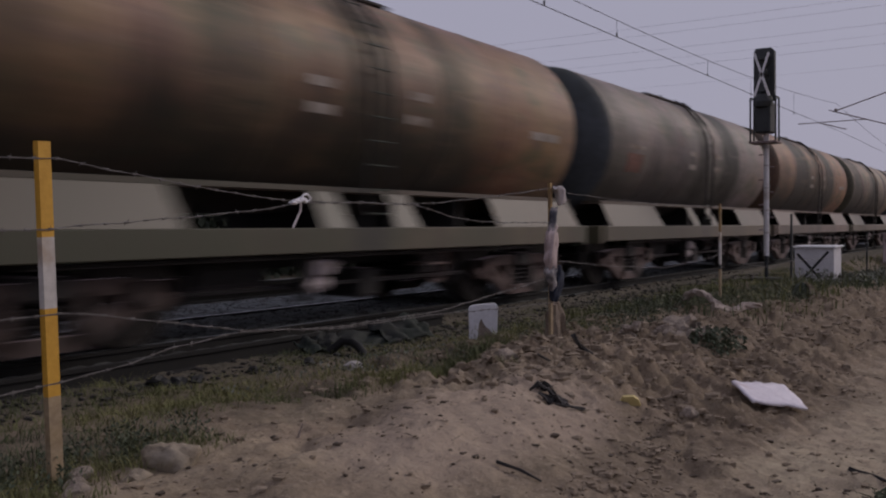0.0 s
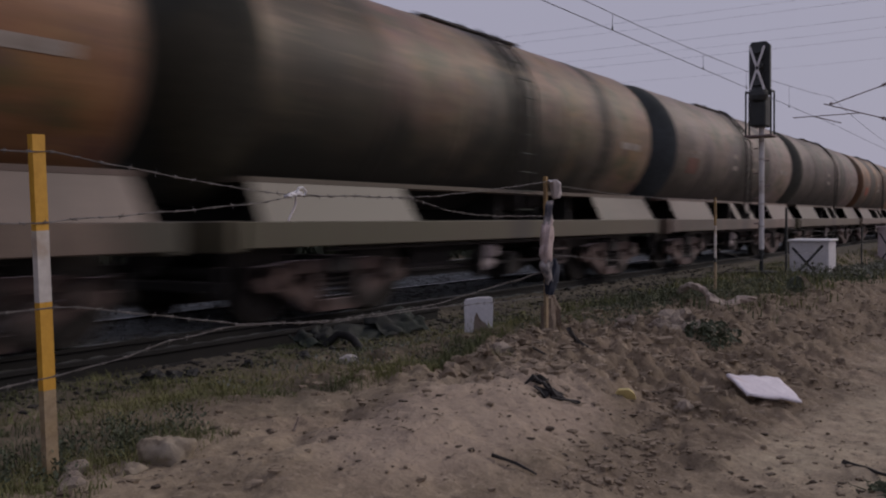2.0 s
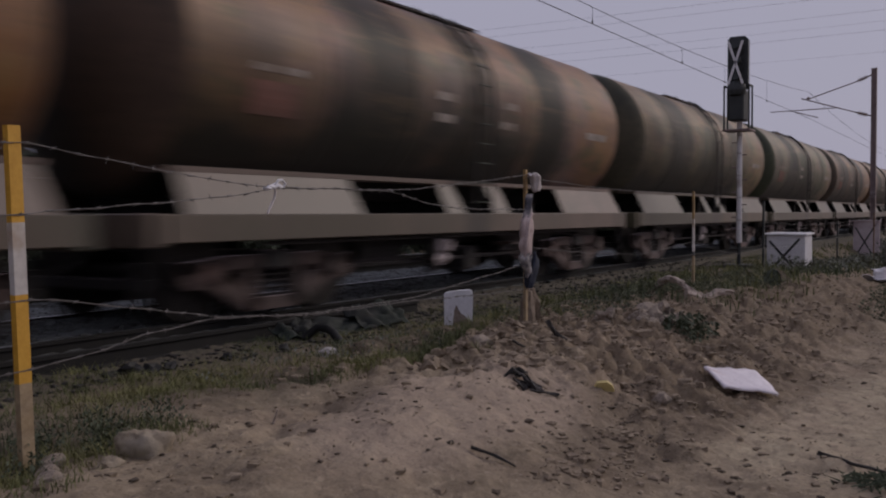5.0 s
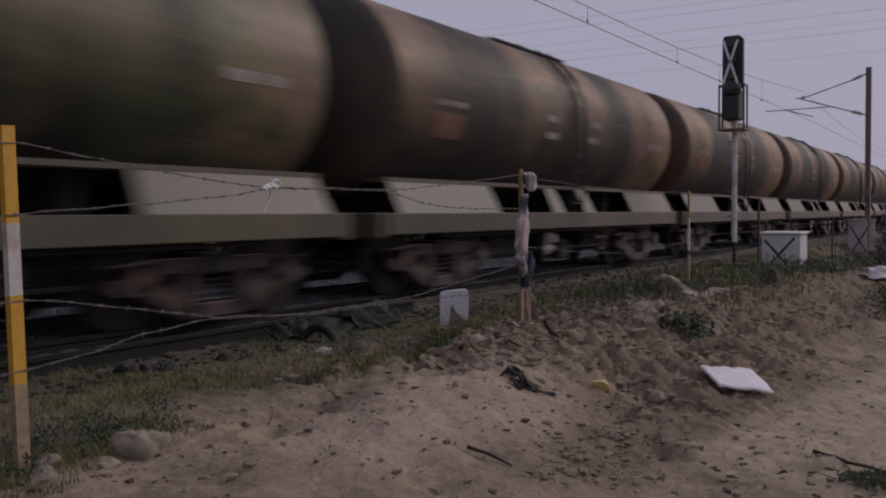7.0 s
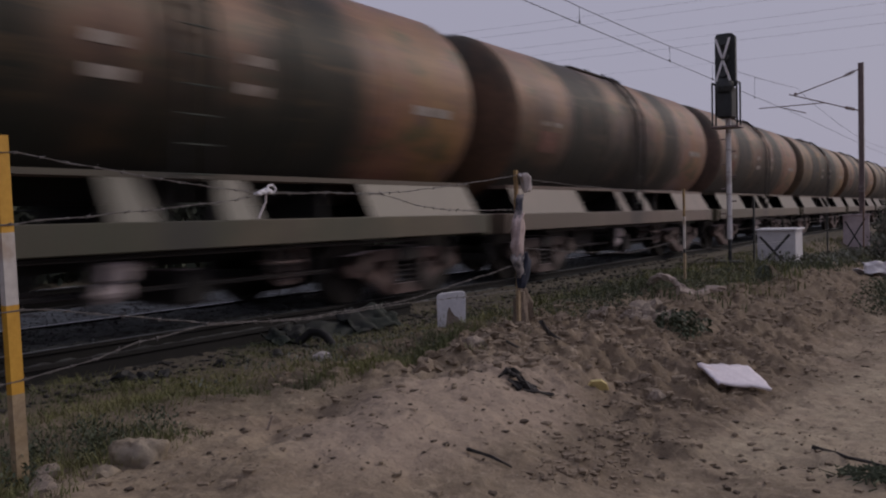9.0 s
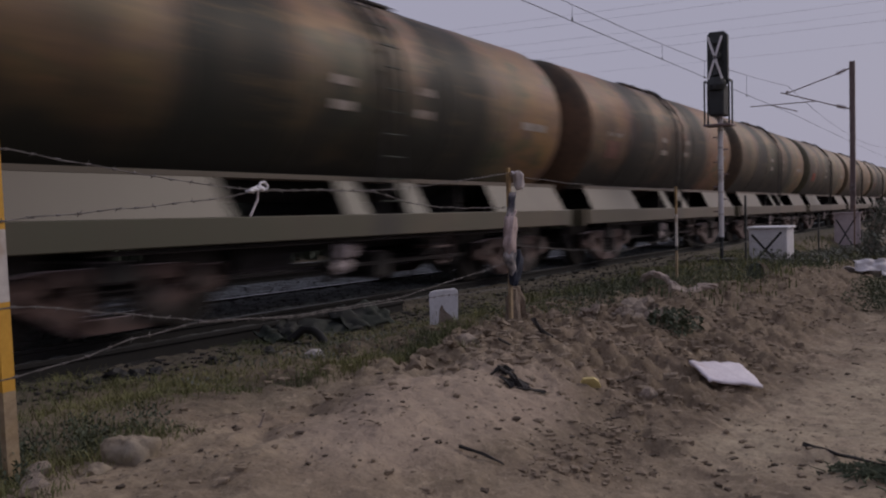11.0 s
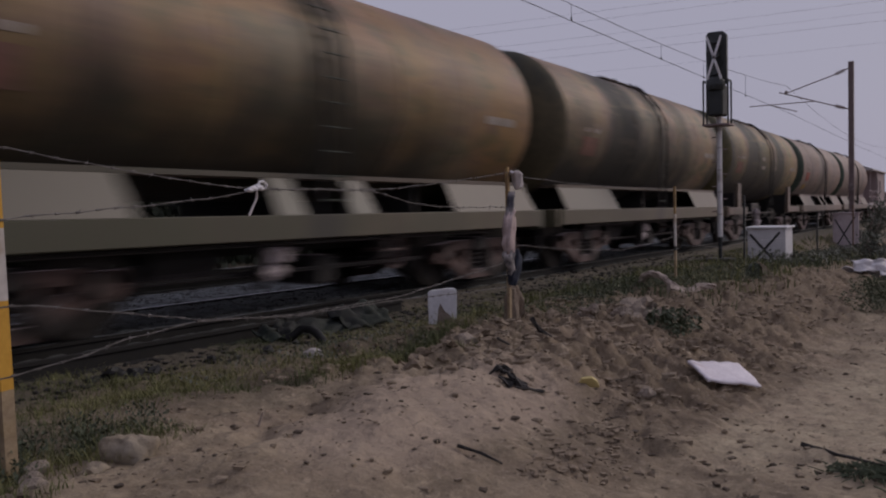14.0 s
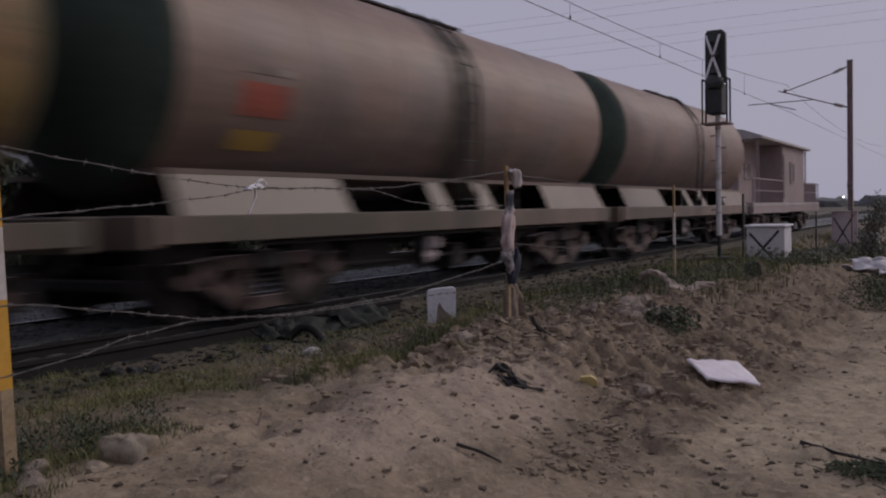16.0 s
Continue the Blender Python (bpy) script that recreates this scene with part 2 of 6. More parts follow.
def spilled(m, x0, x1):
    """Oil run down from the manhole ladder over the frame between two stations, and rusty drip streaks along it."""
    n, l = m.node_tree.nodes, m.node_tree.links
    noise_of, stretch, maths, remap, blend = chain(m)
    b = n["Principled BSDF"]
    b.inputs["Specular IOR Level"].default_value = 0.55
    co = n["Texture Coordinate"].outputs["Object"]
    sep = n.new("ShaderNodeSeparateXYZ")
    l.new(co, sep.inputs[0])
    colour = b.inputs["Base Color"].links[0].from_socket
    drips = noise_of(stretch(co, (7.0, 1.0, 0.5)), 1.0, 5, 0.6)
    colour = blend(remap(drips, 0.52, 0.68, 0.0, 0.6), colour, (0.060, 0.040, 0.030))
    x = maths("MULTIPLY_ADD", noise_of(co, 3.0), 0.5, sep.outputs[0])
    run = maths("MULTIPLY", remap(x, x0, x0 + 0.25), remap(x, x1, x1 + 0.25, 1.0, 0.0))
    l.new(blend(maths("MULTIPLY", run, 0.85), colour, (0.020, 0.021, 0.017)), b.inputs["Base Color"])


for m in (M_sole, M_plate, M_sole_dark, M_plate_dark):
    spilled(m, 5.25, 5.95)
    dusted(m, 0.22, (0.80, 0.58, 0.54))
# near-black: grime, plus the deep shade beneath the wagons put into the colour
M_under = surface("undergear_grime_shade", (0.006, 0.0057, 0.0055), (0.019, 0.0175, 0.016), 0.85, 0.0, scale=4, fine=30, bump=0.4)
M_dishend = surface("tank_end_dark", (0.016, 0.022, 0.017), (0.040, 0.050, 0.038), 0.7, scale=1.5, fine=12, bump=0.1)
M_bogie = surface("bogie_dust", (0.033, 0.020, 0.017), (0.125, 0.070, 0.059), 0.9, scale=5, fine=25, bump=0.4, c3=(0.018, 0.015, 0.013), spot=0.56, vary=(0.050, 0.036, 0.031))
dusted(M_under, 0.25)
dusted(M_bogie, 0.5)
M_wheel = surface("wheel_steel", (0.014, 0.012, 0.011), (0.035, 0.029, 0.025), 0.6, 0.5, scale=5, fine=40, bump=0.2)
M_valve = surface("dusty_white", (0.20, 0.165, 0.165), (0.42, 0.36, 0.365), 0.75, scale=6, fine=30, bump=0.2, c3=(0.12, 0.09, 0.085), spot=0.55)
M_markbright = surface("fresh_marking_red", (0.24, 0.05, 0.032), (0.36, 0.085, 0.055), 0.7, scale=5, fine=30, bump=0.05, c3=(0.17, 0.06, 0.045), spot=0.58)
M_mark = surface("marking_white", (0.21, 0.18, 0.155), (0.40, 0.355, 0.32), 0.75, scale=5, fine=30, bump=0.05, c3=(0.15, 0.11, 0.085), spot=0.52)
M_markred = surface("marking_red", (0.13, 0.058, 0.045), (0.21, 0.092, 0.07), 0.75, scale=5, fine=30, bump=0.05, c3=(0.11, 0.06, 0.045), spot=0.55)
M_markyel = surface("marking_yellow", (0.27, 0.165, 0.035), (0.36, 0.235, 0.06), 0.7, scale=5, fine=30, bump=0.05)
M_yellow = surface("post_yellow", (0.46, 0.235, 0.02), (0.60, 0.33, 0.04), 0.6, scale=7, fine=40, bump=0.2, c3=(0.26, 0.14, 0.05), spot=0.66)
M_postwhite = surface("post_white", (0.42, 0.39, 0.37), (0.56, 0.53, 0.50), 0.7, scale=7, fine=40, bump=0.2, c3=(0.33, 0.24, 0.16), spot=0.62)
M_postdirty = surface("post_stained", (0.24, 0.17, 0.09), (0.40, 0.31, 0.20), 0.8, scale=7, fine=40, bump=0.3, c3=(0.14, 0.10, 0.07), spot=0.55)
M_ochre = surface("post_ochre", (0.20, 0.12, 0.045), (0.33, 0.22, 0.09), 0.75, scale=9, fine=50, bump=0.3, c3=(0.12, 0.075, 0.045), spot=0.55)
M_rust = surface("rusty_steel", (0.10, 0.055, 0.035), (0.21, 0.13, 0.09), 0.85, 0.2, scale=8, fine=50, bump=0.3)
M_wire = surface("barbed_wire", (0.09, 0.082, 0.078), (0.20, 0.185, 0.18), 0.65, 0.3, scale=20, fine=90, bump=0.0)
M_cable = surface("overhead_wire", (0.05, 0.045, 0.045), (0.09, 0.08, 0.08), 0.6, 0.5, scale=5, fine=30, bump=0.0)
M_black = surface("signal_black", (0.010, 0.012, 0.013), (0.028, 0.032, 0.033), 0.6, scale=5, fine=30, bump=0.15)
M_white = surface("white_paint", (0.55, 0.54, 0.56), (0.72, 0.71, 0.73), 0.6, scale=3, fine=25, bump=0.15, c3=(0.42, 0.38, 0.36), spot=0.64)
M_cabfaded = surface("faded_cabinet_paint", (0.36, 0.30, 0.31), (0.50, 0.43, 0.44), 0.7, scale=3, fine=25, bump=0.15, c3=(0.27, 0.21, 0.21), spot=0.58)
M_mastwhite = surface("mast_paint", (0.50, 0.48, 0.48), (0.68, 0.66, 0.66), 0.6, scale=4, fine=30, bump=0.1, c3=(0.28, 0.23, 0.20), spot=0.62)
M_steel = surface("mast_steel", (0.17, 0.125, 0.122), (0.27, 0.215, 0.21), 0.7, 0.3, scale=4, fine=30, bump=0.2)
M_cloth = surface("pale_cloth", (0.44, 0.40, 0.40), (0.62, 0.57, 0.57), 0.9, scale=8, fine=60, bump=0.4, c3=(0.26, 0.22, 0.21), spot=0.6)
M_rag = surface("stained_cloth", (0.22, 0.20, 0.19), (0.46, 0.42, 0.41), 0.9, scale=14, fine=60, bump=0.4, c3=(0.06, 0.06, 0.075), spot=0.55)
M_denim = surface("dark_blue_cloth", (0.012, 0.015, 0.028), (0.035, 0.042, 0.065), 0.9, scale=8, fine=60, bump=0.4)
M_sack = surface("paper_sack", (0.62, 0.57, 0.62), (0.80, 0.75, 0.79), 0.8, scale=7, fine=50, bump=0.5, c3=(0.52, 0.42, 0.42), spot=0.68)
M_sheet = surface("plastic_sheeting", (0.42, 0.40, 0.42), (0.66, 0.64, 0.67), 0.5, scale=3, fine=25, bump=0.3, c3=(0.34, 0.30, 0.29), spot=0.58)
M_tarp = surface("green_tarpaulin", (0.006, 0.010, 0.007), (0.022, 0.034, 0.024), 0.8, scale=3, fine=25, bump=0.3, c3=(0.012, 0.013, 0.012), spot=0.52)
M_rubber = surface("black_rubber", (0.004, 0.004, 0.004), (0.012, 0.0115, 0.011), 0.7, scale=5, fine=40, bump=0.4)
M_bark = surface("dry_wood", (0.22, 0.17, 0.14), (0.44, 0.37, 0.32), 0.9, scale=7, fine=60, bump=0.6)
M_rock = surface("rock", (0.15, 0.115, 0.09), (0.37, 0.31, 0.255), 0.92, scale=7, fine=40, bump=1.0, dist=0.02, c3=(0.075, 0.06, 0.048), spot=0.58)
M_boulder = surface("boulder", (0.17, 0.135, 0.095), (0.40, 0.335, 0.25), 0.93, scale=6, fine=28, bump=0.8, dist=0.02, c3=(0.27, 0.23, 0.18), spot=0.55)
M_pale = surface("pale_stone", (0.30, 0.275, 0.26), (0.46, 0.43, 0.41), 0.85, scale=9, fine=60, bump=0.4)
M_scrap = surface("yellow_scrap", (0.55, 0.44, 0.16), (0.68, 0.57, 0.28), 0.7, scale=9, fine=60, bump=0.2)
M_leaf = surface("weed_leaf", (0.030, 0.042, 0.024), (0.075, 0.090, 0.045), 0.7, scale=2, fine=20, bump=0.1)
M_verge = surface("verge_leaf", (0.045, 0.055, 0.030), (0.105, 0.115, 0.062), 0.8, scale=2, fine=20, bump=0.1)
M_grass = surface("grass", (0.088, 0.100, 0.036), (0.215, 0.205, 0.078), 0.85, scale=1.1, fine=14, bump=0.0, c3=(0.050, 0.068, 0.030), spot=0.54)
M_scrub = surface("scrub_leaf", (0.022, 0.032, 0.020), (0.072, 0.085, 0.055), 0.8, scale=2, fine=20, bump=0.1)
M_pink = surface("pinkish_cloth", (0.34, 0.265, 0.255), (0.56, 0.455, 0.44), 0.9, scale=9, fine=60, bump=0.4, c3=(0.24, 0.18, 0.165), spot=0.58)
M_stump = surface("weathered_stump", (0.12, 0.09, 0.065), (0.30, 0.235, 0.18), 0.95, scale=9, fine=60, bump=0.7)
# leaf green paled and greyed: haze over the far plants put into it
M_leaf_haze = surface("haze_grey_leaf", (0.085, 0.092, 0.070), (0.145, 0.15, 0.12), 0.85, scale=2, fine=20, bump=0.1)
M_dry = surface("dry_litter", (0.18, 0.14, 0.10), (0.32, 0.26, 0.19), 0.9, scale=5, fine=40, bump=0.2)
# van colours lifted: haze over the train's far tail is mixed in
M_van = surface("van_paint", (0.26, 0.20, 0.20), (0.36, 0.29, 0.29), 0.75, scale=1.2, fine=10, bump=0.15)
M_vanpane = surface("hazed_pane", (0.035, 0.028, 0.028), (0.07, 0.058, 0.058), 0.4, scale=3, fine=20, bump=0.05)
M_vanroof = surface("van_roof", (0.31, 0.275, 0.275), (0.42, 0.38, 0.38), 0.7, scale=1.2, fine=10, bump=0.15)
# foliage colour carries the grey haze of the distance
M_far = surface("far_hedge", (0.075, 0.080, 0.080), (0.13, 0.135, 0.135), 0.95, scale=0.3, fine=3, bump=0.0)
M_glassy = surface("porcelain", (0.10, 0.06, 0.05), (0.16, 0.10, 0.08), 0.25, scale=5, fine=40, bump=0.0)
M_lamp = bpy.data.materials.new("far_lamp")
M_lamp.use_nodes = True
M_lamp.node_tree.nodes["Principled BSDF"].inputs["Emission Color"].default_value = (1, 0.95, 0.85, 1)
M_lamp.node_tree.nodes["Principled BSDF"].inputs["Emission Strength"].default_value = 4.0


# ---- mesh helpers ----
def link(name, bm, material, smooth=False):
    me = bpy.data.meshes.new(name)
    bmesh.ops.recalc_face_normals(bm, faces=bm.faces)
    bm.to_mesh(me)
    bm.free()
    me.materials.append(material)
    if smooth:
        for p in me.polygons:
            p.use_smooth = True
    return new(name, me)


def part(name, bm, material, parent, label="", smooth=False):
    ob = link(name, bm, material, smooth)
    ob.parent = parent
    if label:
        tagged(ob, label)
    return ob


def thing(name, label, category, at=(0, 0, 0), group="", kind=""):
    e = new(name)
    e.location = at
    return tagged(e, label, category, group, kind)


def B():
    return bmesh.new()


def box(bm, x0, x1, y0, y1, z0, z1, bev=0.0):
    t = bmesh.new()
    bmesh.ops.create_cube(t, size=1)
    bmesh.ops.transform(t, matrix=Matrix.Translation(((x0 + x1) / 2, (y0 + y1) / 2, (z0 + z1) / 2)) @ Matrix.Diagonal((x1 - x0, y1 - y0, z1 - z0, 1)), verts=t.verts)
    if bev:
        bmesh.ops.bevel(t, geom=t.edges[:], offset=bev, segments=1, affect="EDGES")
    join(bm, t)
    return bm


def join(bm, t):
    vs = [bm.verts.new(v.co) for v in t.verts]
    t.verts.index_update()
    for f in t.faces:
        try:
            bm.faces.new([vs[v.index] for v in f.verts])
        except ValueError:
            pass
    t.free()


def tube(bm, a, b, r, seg=8, r2=None):
    a, b = Vector(a), Vector(b)
    t = bmesh.new()
    bmesh.ops.create_cone(t, cap_ends=True, segments=seg, radius1=r, radius2=r if r2 is None else r2, depth=(b - a).length)
    q = (b - a).to_track_quat("Z", "Y").to_matrix().to_4x4()
    bmesh.ops.transform(t, matrix=Matrix.Translation((a + b) / 2) @ q, verts=t.verts)
    join(bm, t)
    return bm


def prism(bm, pts, y0, y1):
    """A polygon in x, z drawn out along y."""
    a = [bm.verts.new((x, y0, z)) for x, z in pts]
    b = [bm.verts.new((x, y1, z)) for x, z in pts]
    bm.faces.new(a)
    bm.faces.new(b[::-1])
    for i in range(len(pts)):
        j = (i + 1) % len(pts)
        bm.faces.new((a[i], b[i], b[j], a[j]))
    return bm


def lathe_x(bm, prof, seg=40, cy=0.0, cz=0.0):
    """Rings (x, radius) about an axis along x."""
    rings = []
    for x, r in prof:
        if r < 1e-4:
            rings.append([bm.verts.new((x, cy, cz))])
        else:
            rings.append([bm.verts.new((x, cy + r * math.sin(2 * math.pi * k / seg), cz + r * math.cos(2 * math.pi * k / seg))) for k in range(seg)])
    for p, q in zip(rings, rings[1:]):
        for k in range(seg):
            j = (k + 1) % seg
            if len(p) == 1:
                bm.faces.new((p[0], q[k], q[j]))
            elif len(q) == 1:
                bm.faces.new((p[k], q[0], p[j]))
            else:
                bm.faces.new((p[k], q[k], q[j], p[j]))
    return bm


def sweep(bm, pts, r, seg=6):
    """A round wire along points."""
    pts = [Vector(p) for p in pts]
    rings = []
    for i, p in enumerate(pts):
        d = (pts[min(i + 1, len(pts) - 1)] - pts[max(i - 1, 0)]).normalized()
        u = d.cross(Vector((0.13, 0.37, 1))).normalized()
        v = d.cross(u)
        rings.append([bm.verts.new(p + r * (math.cos(2 * math.pi * k / seg) * u + math.sin(2 * math.pi * k / seg) * v)) for k in range(seg)])
    for p, q in zip(rings, rings[1:]):
        for k in range(seg):
            bm.faces.new((p[k], p[(k + 1) % seg], q[(k + 1) % seg], q[k]))
    return bm


def lump(bm, at, size, rough=0.25, seed=0, sub=2):
    """An uneven stone-like solid."""
    t = bmesh.new()
    bmesh.ops.create_icosphere(t, subdivisions=sub, radius=1)
    for v in t.verts:
        v.co *= 1 + rough * noise.noise(v.co * 1.7 + Vector((seed * 3.1, seed, 0))) + 0.4 * rough * noise.noise(v.co * 4.3 + Vector((0, seed, 2)))
        v.co = Vector((v.co.x * size[0], v.co.y * size[1], max(v.co.z, -0.6) * size[2])) + Vector(at)
    join(bm, t)
    return bm


def scatter(name, material, items, sides=1):
    """One mesh of many small pieces: items are lists of (verts, faces)."""
    vs, fs = [], []
    for v, f in items:
        k = len(vs)
        vs += v
        fs += [tuple(i + k for i in q) for q in f]
    me = bpy.data.meshes.new(name)
    me.from_pydata(vs, [], fs)
    me.materials.append(material)
    return new(name, me)


# ---- the lie of the land ----
def step(a, b, x):
    t = min(max((x - a) / (b - a), 0.0), 1.0)
    return t * t * (3 - 2 * t)


def hump(x, y, cx, cy, rx, ry):
    return math.exp(-((x - cx) / rx) ** 2 - ((y - cy) / ry) ** 2)


RUNNEL = ((Vector((6.6, 2.45, 0)), Vector((5.3, 1.78, 0))), (Vector((5.25, 1.65, 0)), Vector((5.75, 0.5, 0))), (Vector((4.6, 3.75, 0)), Vector((3.3, 3.35, 0))))


def land(x, y):
    """Height of the ground, rail heads being at 0."""
    z = -0.42 + 0.30 * step(1.0, 3.3, y) - 0.6 * step(14, 36, x) * step(5.6, 4.6, y)
    near = step(90, 30, abs(x - 8)) * step(12, 6, y) * step(-6, -1, y)
    if near > 0:
        rough = step(5.0, 6.6, x + 0.5 * (y - 2.5)) * step(1.0, 2.0, y + 0.25 * noise.noise(Vector((x, y, 8)))) * 0.88 + 0.12
        bank = step(0.6, 1.8, y) * step(5.6, 4.4, y)
        z += near * (0.12 * hump(x, y, 5.0, 2.85, 1.5, 0.6) + 0.10 * hump(x, y, 7.9, 3.5, 1.3, 0.5) + 0.05 * hump(x, y, 12.2, 3.7, 2.5, 0.5) + 0.16 * hump(x, y, 15.5, 2.6, 1.6, 0.45))
        z -= near * 0.06 * hump(x, y, 5.9, 2.05, 0.9, 0.35)
        # broken crest of dug-out earth before the second post
        z += near * (0.10 * hump(x, y, 6.75, 3.78, 0.42, 0.22) + 0.07 * hump(x, y, 6.05, 3.62, 0.35, 0.16) - 0.05 * hump(x, y, 5.45, 2.72, 0.22, 0.14) - 0.05 * hump(x, y, 6.6, 3.25, 0.3, 0.12))
        # washed-out runnel along the foot of the bank
        v = Vector((x, y, 0))
        w = v + 0.22 * Vector((noise.noise(v * 2.1), noise.noise(v * 2.1 + Vector((9, 0, 0))), 0))
        for a, b in RUNNEL:
            u = min(max((w - a).dot(b - a) / (b - a).length_squared, 0), 1)
            z -= near * 0.045 * math.exp(-((w - a.lerp(b, u)).length / 0.09) ** 2)
        z += near * bank * (0.06 * noise.noise(v * 1.1) + 0.04 * noise.noise(v * 2.7 + Vector((4, 0, 0))))
        if rough > 0.13:
            terrace = 0.5 + 2.2 * noise.noise(v * 2.4 + Vector((2, 5, 1)))
            lumps = 0.035 * (math.floor(terrace * 3) / 3 + step(0.55, 1.0, terrace * 3 - math.floor(terrace * 3)) / 3) + 0.12 * abs(noise.noise(v * 3.3 + Vector((0, 7, 0)))) + 0.085 * abs(noise.noise(v * 6.1)) + 0.055 * abs(noise.noise(v * 12.5)) + 0.03 * noise.noise(v * 23)
            z += near * bank * (rough - .12) * (1.2 * lumps - 0.05)
        z += near * (0.022 * noise.noise(v * 4 + Vector((0, 0, 9))) + 0.017 * noise.noise(v * 9) + 0.014 * noise.noise(v * 17) + 0.009 * noise.noise(v * 31))
    z += 0.055 * step(6.42, 6.55, y) * step(60, 40, abs(x)) * (1 + 0.3 * noise.noise(Vector((x * 3, y * 5, 2))))
    z -= 0.045 * step(4.6, 5.4, y) + 0.30 * step(6.9, 7.02, y) * (1 - step(16.5, 19, y))
    return z


# ---- ground: one sheet to the horizon ----
def axis(parts):
    out = []
    for a, b, s in parts:
        k = max(1, round((b - a) / s))
        out += [a + (b - a) * i / k for i in range(k)]
    return out + [parts[-1][1]]


GX = axis([(-2500, -300, 550), (-300, -20, 20), (-20, 1, 1.0), (1, 4, 0.04), (4, 10, 0.03), (10, 20, 0.07), (20, 45, 0.35), (45, 120, 3), (120, 500, 20), (500, 3000, 250)])
GY = axis([(-1500, -50, 145), (-50, -3, 4.7), (-3, 0, 0.25), (0, 1.2, 0.05), (1.2, 4.2, 0.03), (4.2, 5.4, 0.05), (5.4, 6.3, 0.1), (6.3, 7.1, 0.05), (7.1, 19, 0.5), (19, 80, 6), (80, 400, 40), (400, 2500, 300)])
gv = [(x, y, land(x, y)) for y in GY for x in GX]
gw = len(GX)
gf = [(j * gw + i, j * gw + i + 1, (j + 1) * gw + i + 1, (j + 1) * gw + i) for j in range(len(GY) - 1) for i in range(gw - 1)]
gm = bpy.data.meshes.new("ground")
gm.from_pydata(gv, [], gf)
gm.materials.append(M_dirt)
for p in gm.polygons:
    p.use_smooth = True
tagged(new("ground", gm), "trampled brown earth bank and dirt lane beside the railway", "ground", kind="structure")

# ---- track bed and rails ----
NEAR_CL, FAR_CL = 7.93, 13.07


def bed_z(y):
    """Top of the ballast: heaped to the rail heads inside the near track, lower about the far one."""
    z = -0.115 + 0.085 * step(7.12, 7.26, y) * step(8.95, 8.85, y) - 0.075 * step(11.3, 11.8, y)
    return z - 0.5 * max(0.0, y - 14.7)


BX = axis([(-400, -20, 20), (-20, 0, 2), (0, 24, 0.09), (24, 60, 0.5), (60, 500, 20)])
BY = axis([(6.95, 7.4, 0.05), (7.4, 10, 0.09), (10, 15.4, 0.2)])
bv = [(x, y, bed_z(y) + (0.028 * noise.noise(Vector((x * 6, y * 6, 0))) + 0.02 * noise.noise(Vector((x * 14, y * 14, 0))) if -1 < x < 60 else 0)) for y in BY for x in BX]
bw = len(BX)
bf = [(j * bw + i, j * bw + i + 1, (j + 1) * bw + i + 1, (j + 1) * bw + i) for j in range(len(BY) - 1) for i in range(bw - 1)]
bmesh_bed = bpy.data.meshes.new("ballast_bed")
bmesh_bed.from_pydata(bv, [], bf)
bmesh_bed.materials.append(M_ballast)
tagged(new("ballast_bed", bmesh_bed), "grey crushed stone ballast under both tracks", "ballast", kind="structure")


def stone(x, y, z, r, rnd):
    """A cheap angular stone: a squashed octahedron with uneven corners."""
    v = []
    for d in ((1, 0, 0), (-1, 0, 0), (0, 1, 0), (0, -1, 0), (0, 0, 0.8), (0, 0, -0.6)):
        k = r * rnd.uniform(0.65, 1.25)
        v.append((x + d[0] * k + rnd.uniform(-.3, .3) * r, y + d[1] * k + rnd.uniform(-.3, .3) * r, z + d[2] * k))
    return v, [(0, 2, 4), (2, 1, 4), (1, 3, 4), (3, 0, 4), (2, 0, 5), (1, 2, 5), (3, 1, 5), (0, 3, 5)]


rnd = random.Random(4)
items = []
for k in range(7500):
    x, y = rnd.uniform(1.5, 26), rnd.uniform(7.12, 11.2)
    items.append(stone(x, y, bed_z(y) - 0.006, rnd.uniform(0.018, 0.036), rnd))
tagged(scatter("ballast_stones", M_ballast, items), "loose grey ballast stones between the rails", "ballast", kind="stuff")


def rail_profile(c):
    return [(c - .07, -.172), (c + .07, -.172), (c + .07, -.16), (c + .012, -.14), (c + .012, -.045), (c + .035, -.035), (c + .035, -.004), (c - .035, -.004), (c - .035, -.035), (c - .012, -.045), (c - .012, -.14), (c - .07, -.16)]


def along_x(bm, prof, x0, x1):
    a = [bm.verts.new((x0, y, z)) for y, z in prof]
    b = [bm.verts.new((x1, y, z)) for y, z in prof]
    bm.faces.new(a)
    bm.faces.new(b[::-1])
    for i in range(len(prof)):
        j = (i + 1) % len(prof)
        bm.faces.new((a[i], b[i], b[j], a[j]))
    return bm


sleeper_bm = prism(B(), [(-.125, -.36), (.125, -.36), (.10, -.178), (-.10, -.178)], -1.37, 1.37)
sleeper_me = bpy.data.meshes.new("sleeper")
bmesh.ops.recalc_face_normals(sleeper_bm, faces=sleeper_bm.faces)
sleeper_bm.to_mesh(sleeper_me)
sleeper_me.materials.append(M_concrete)
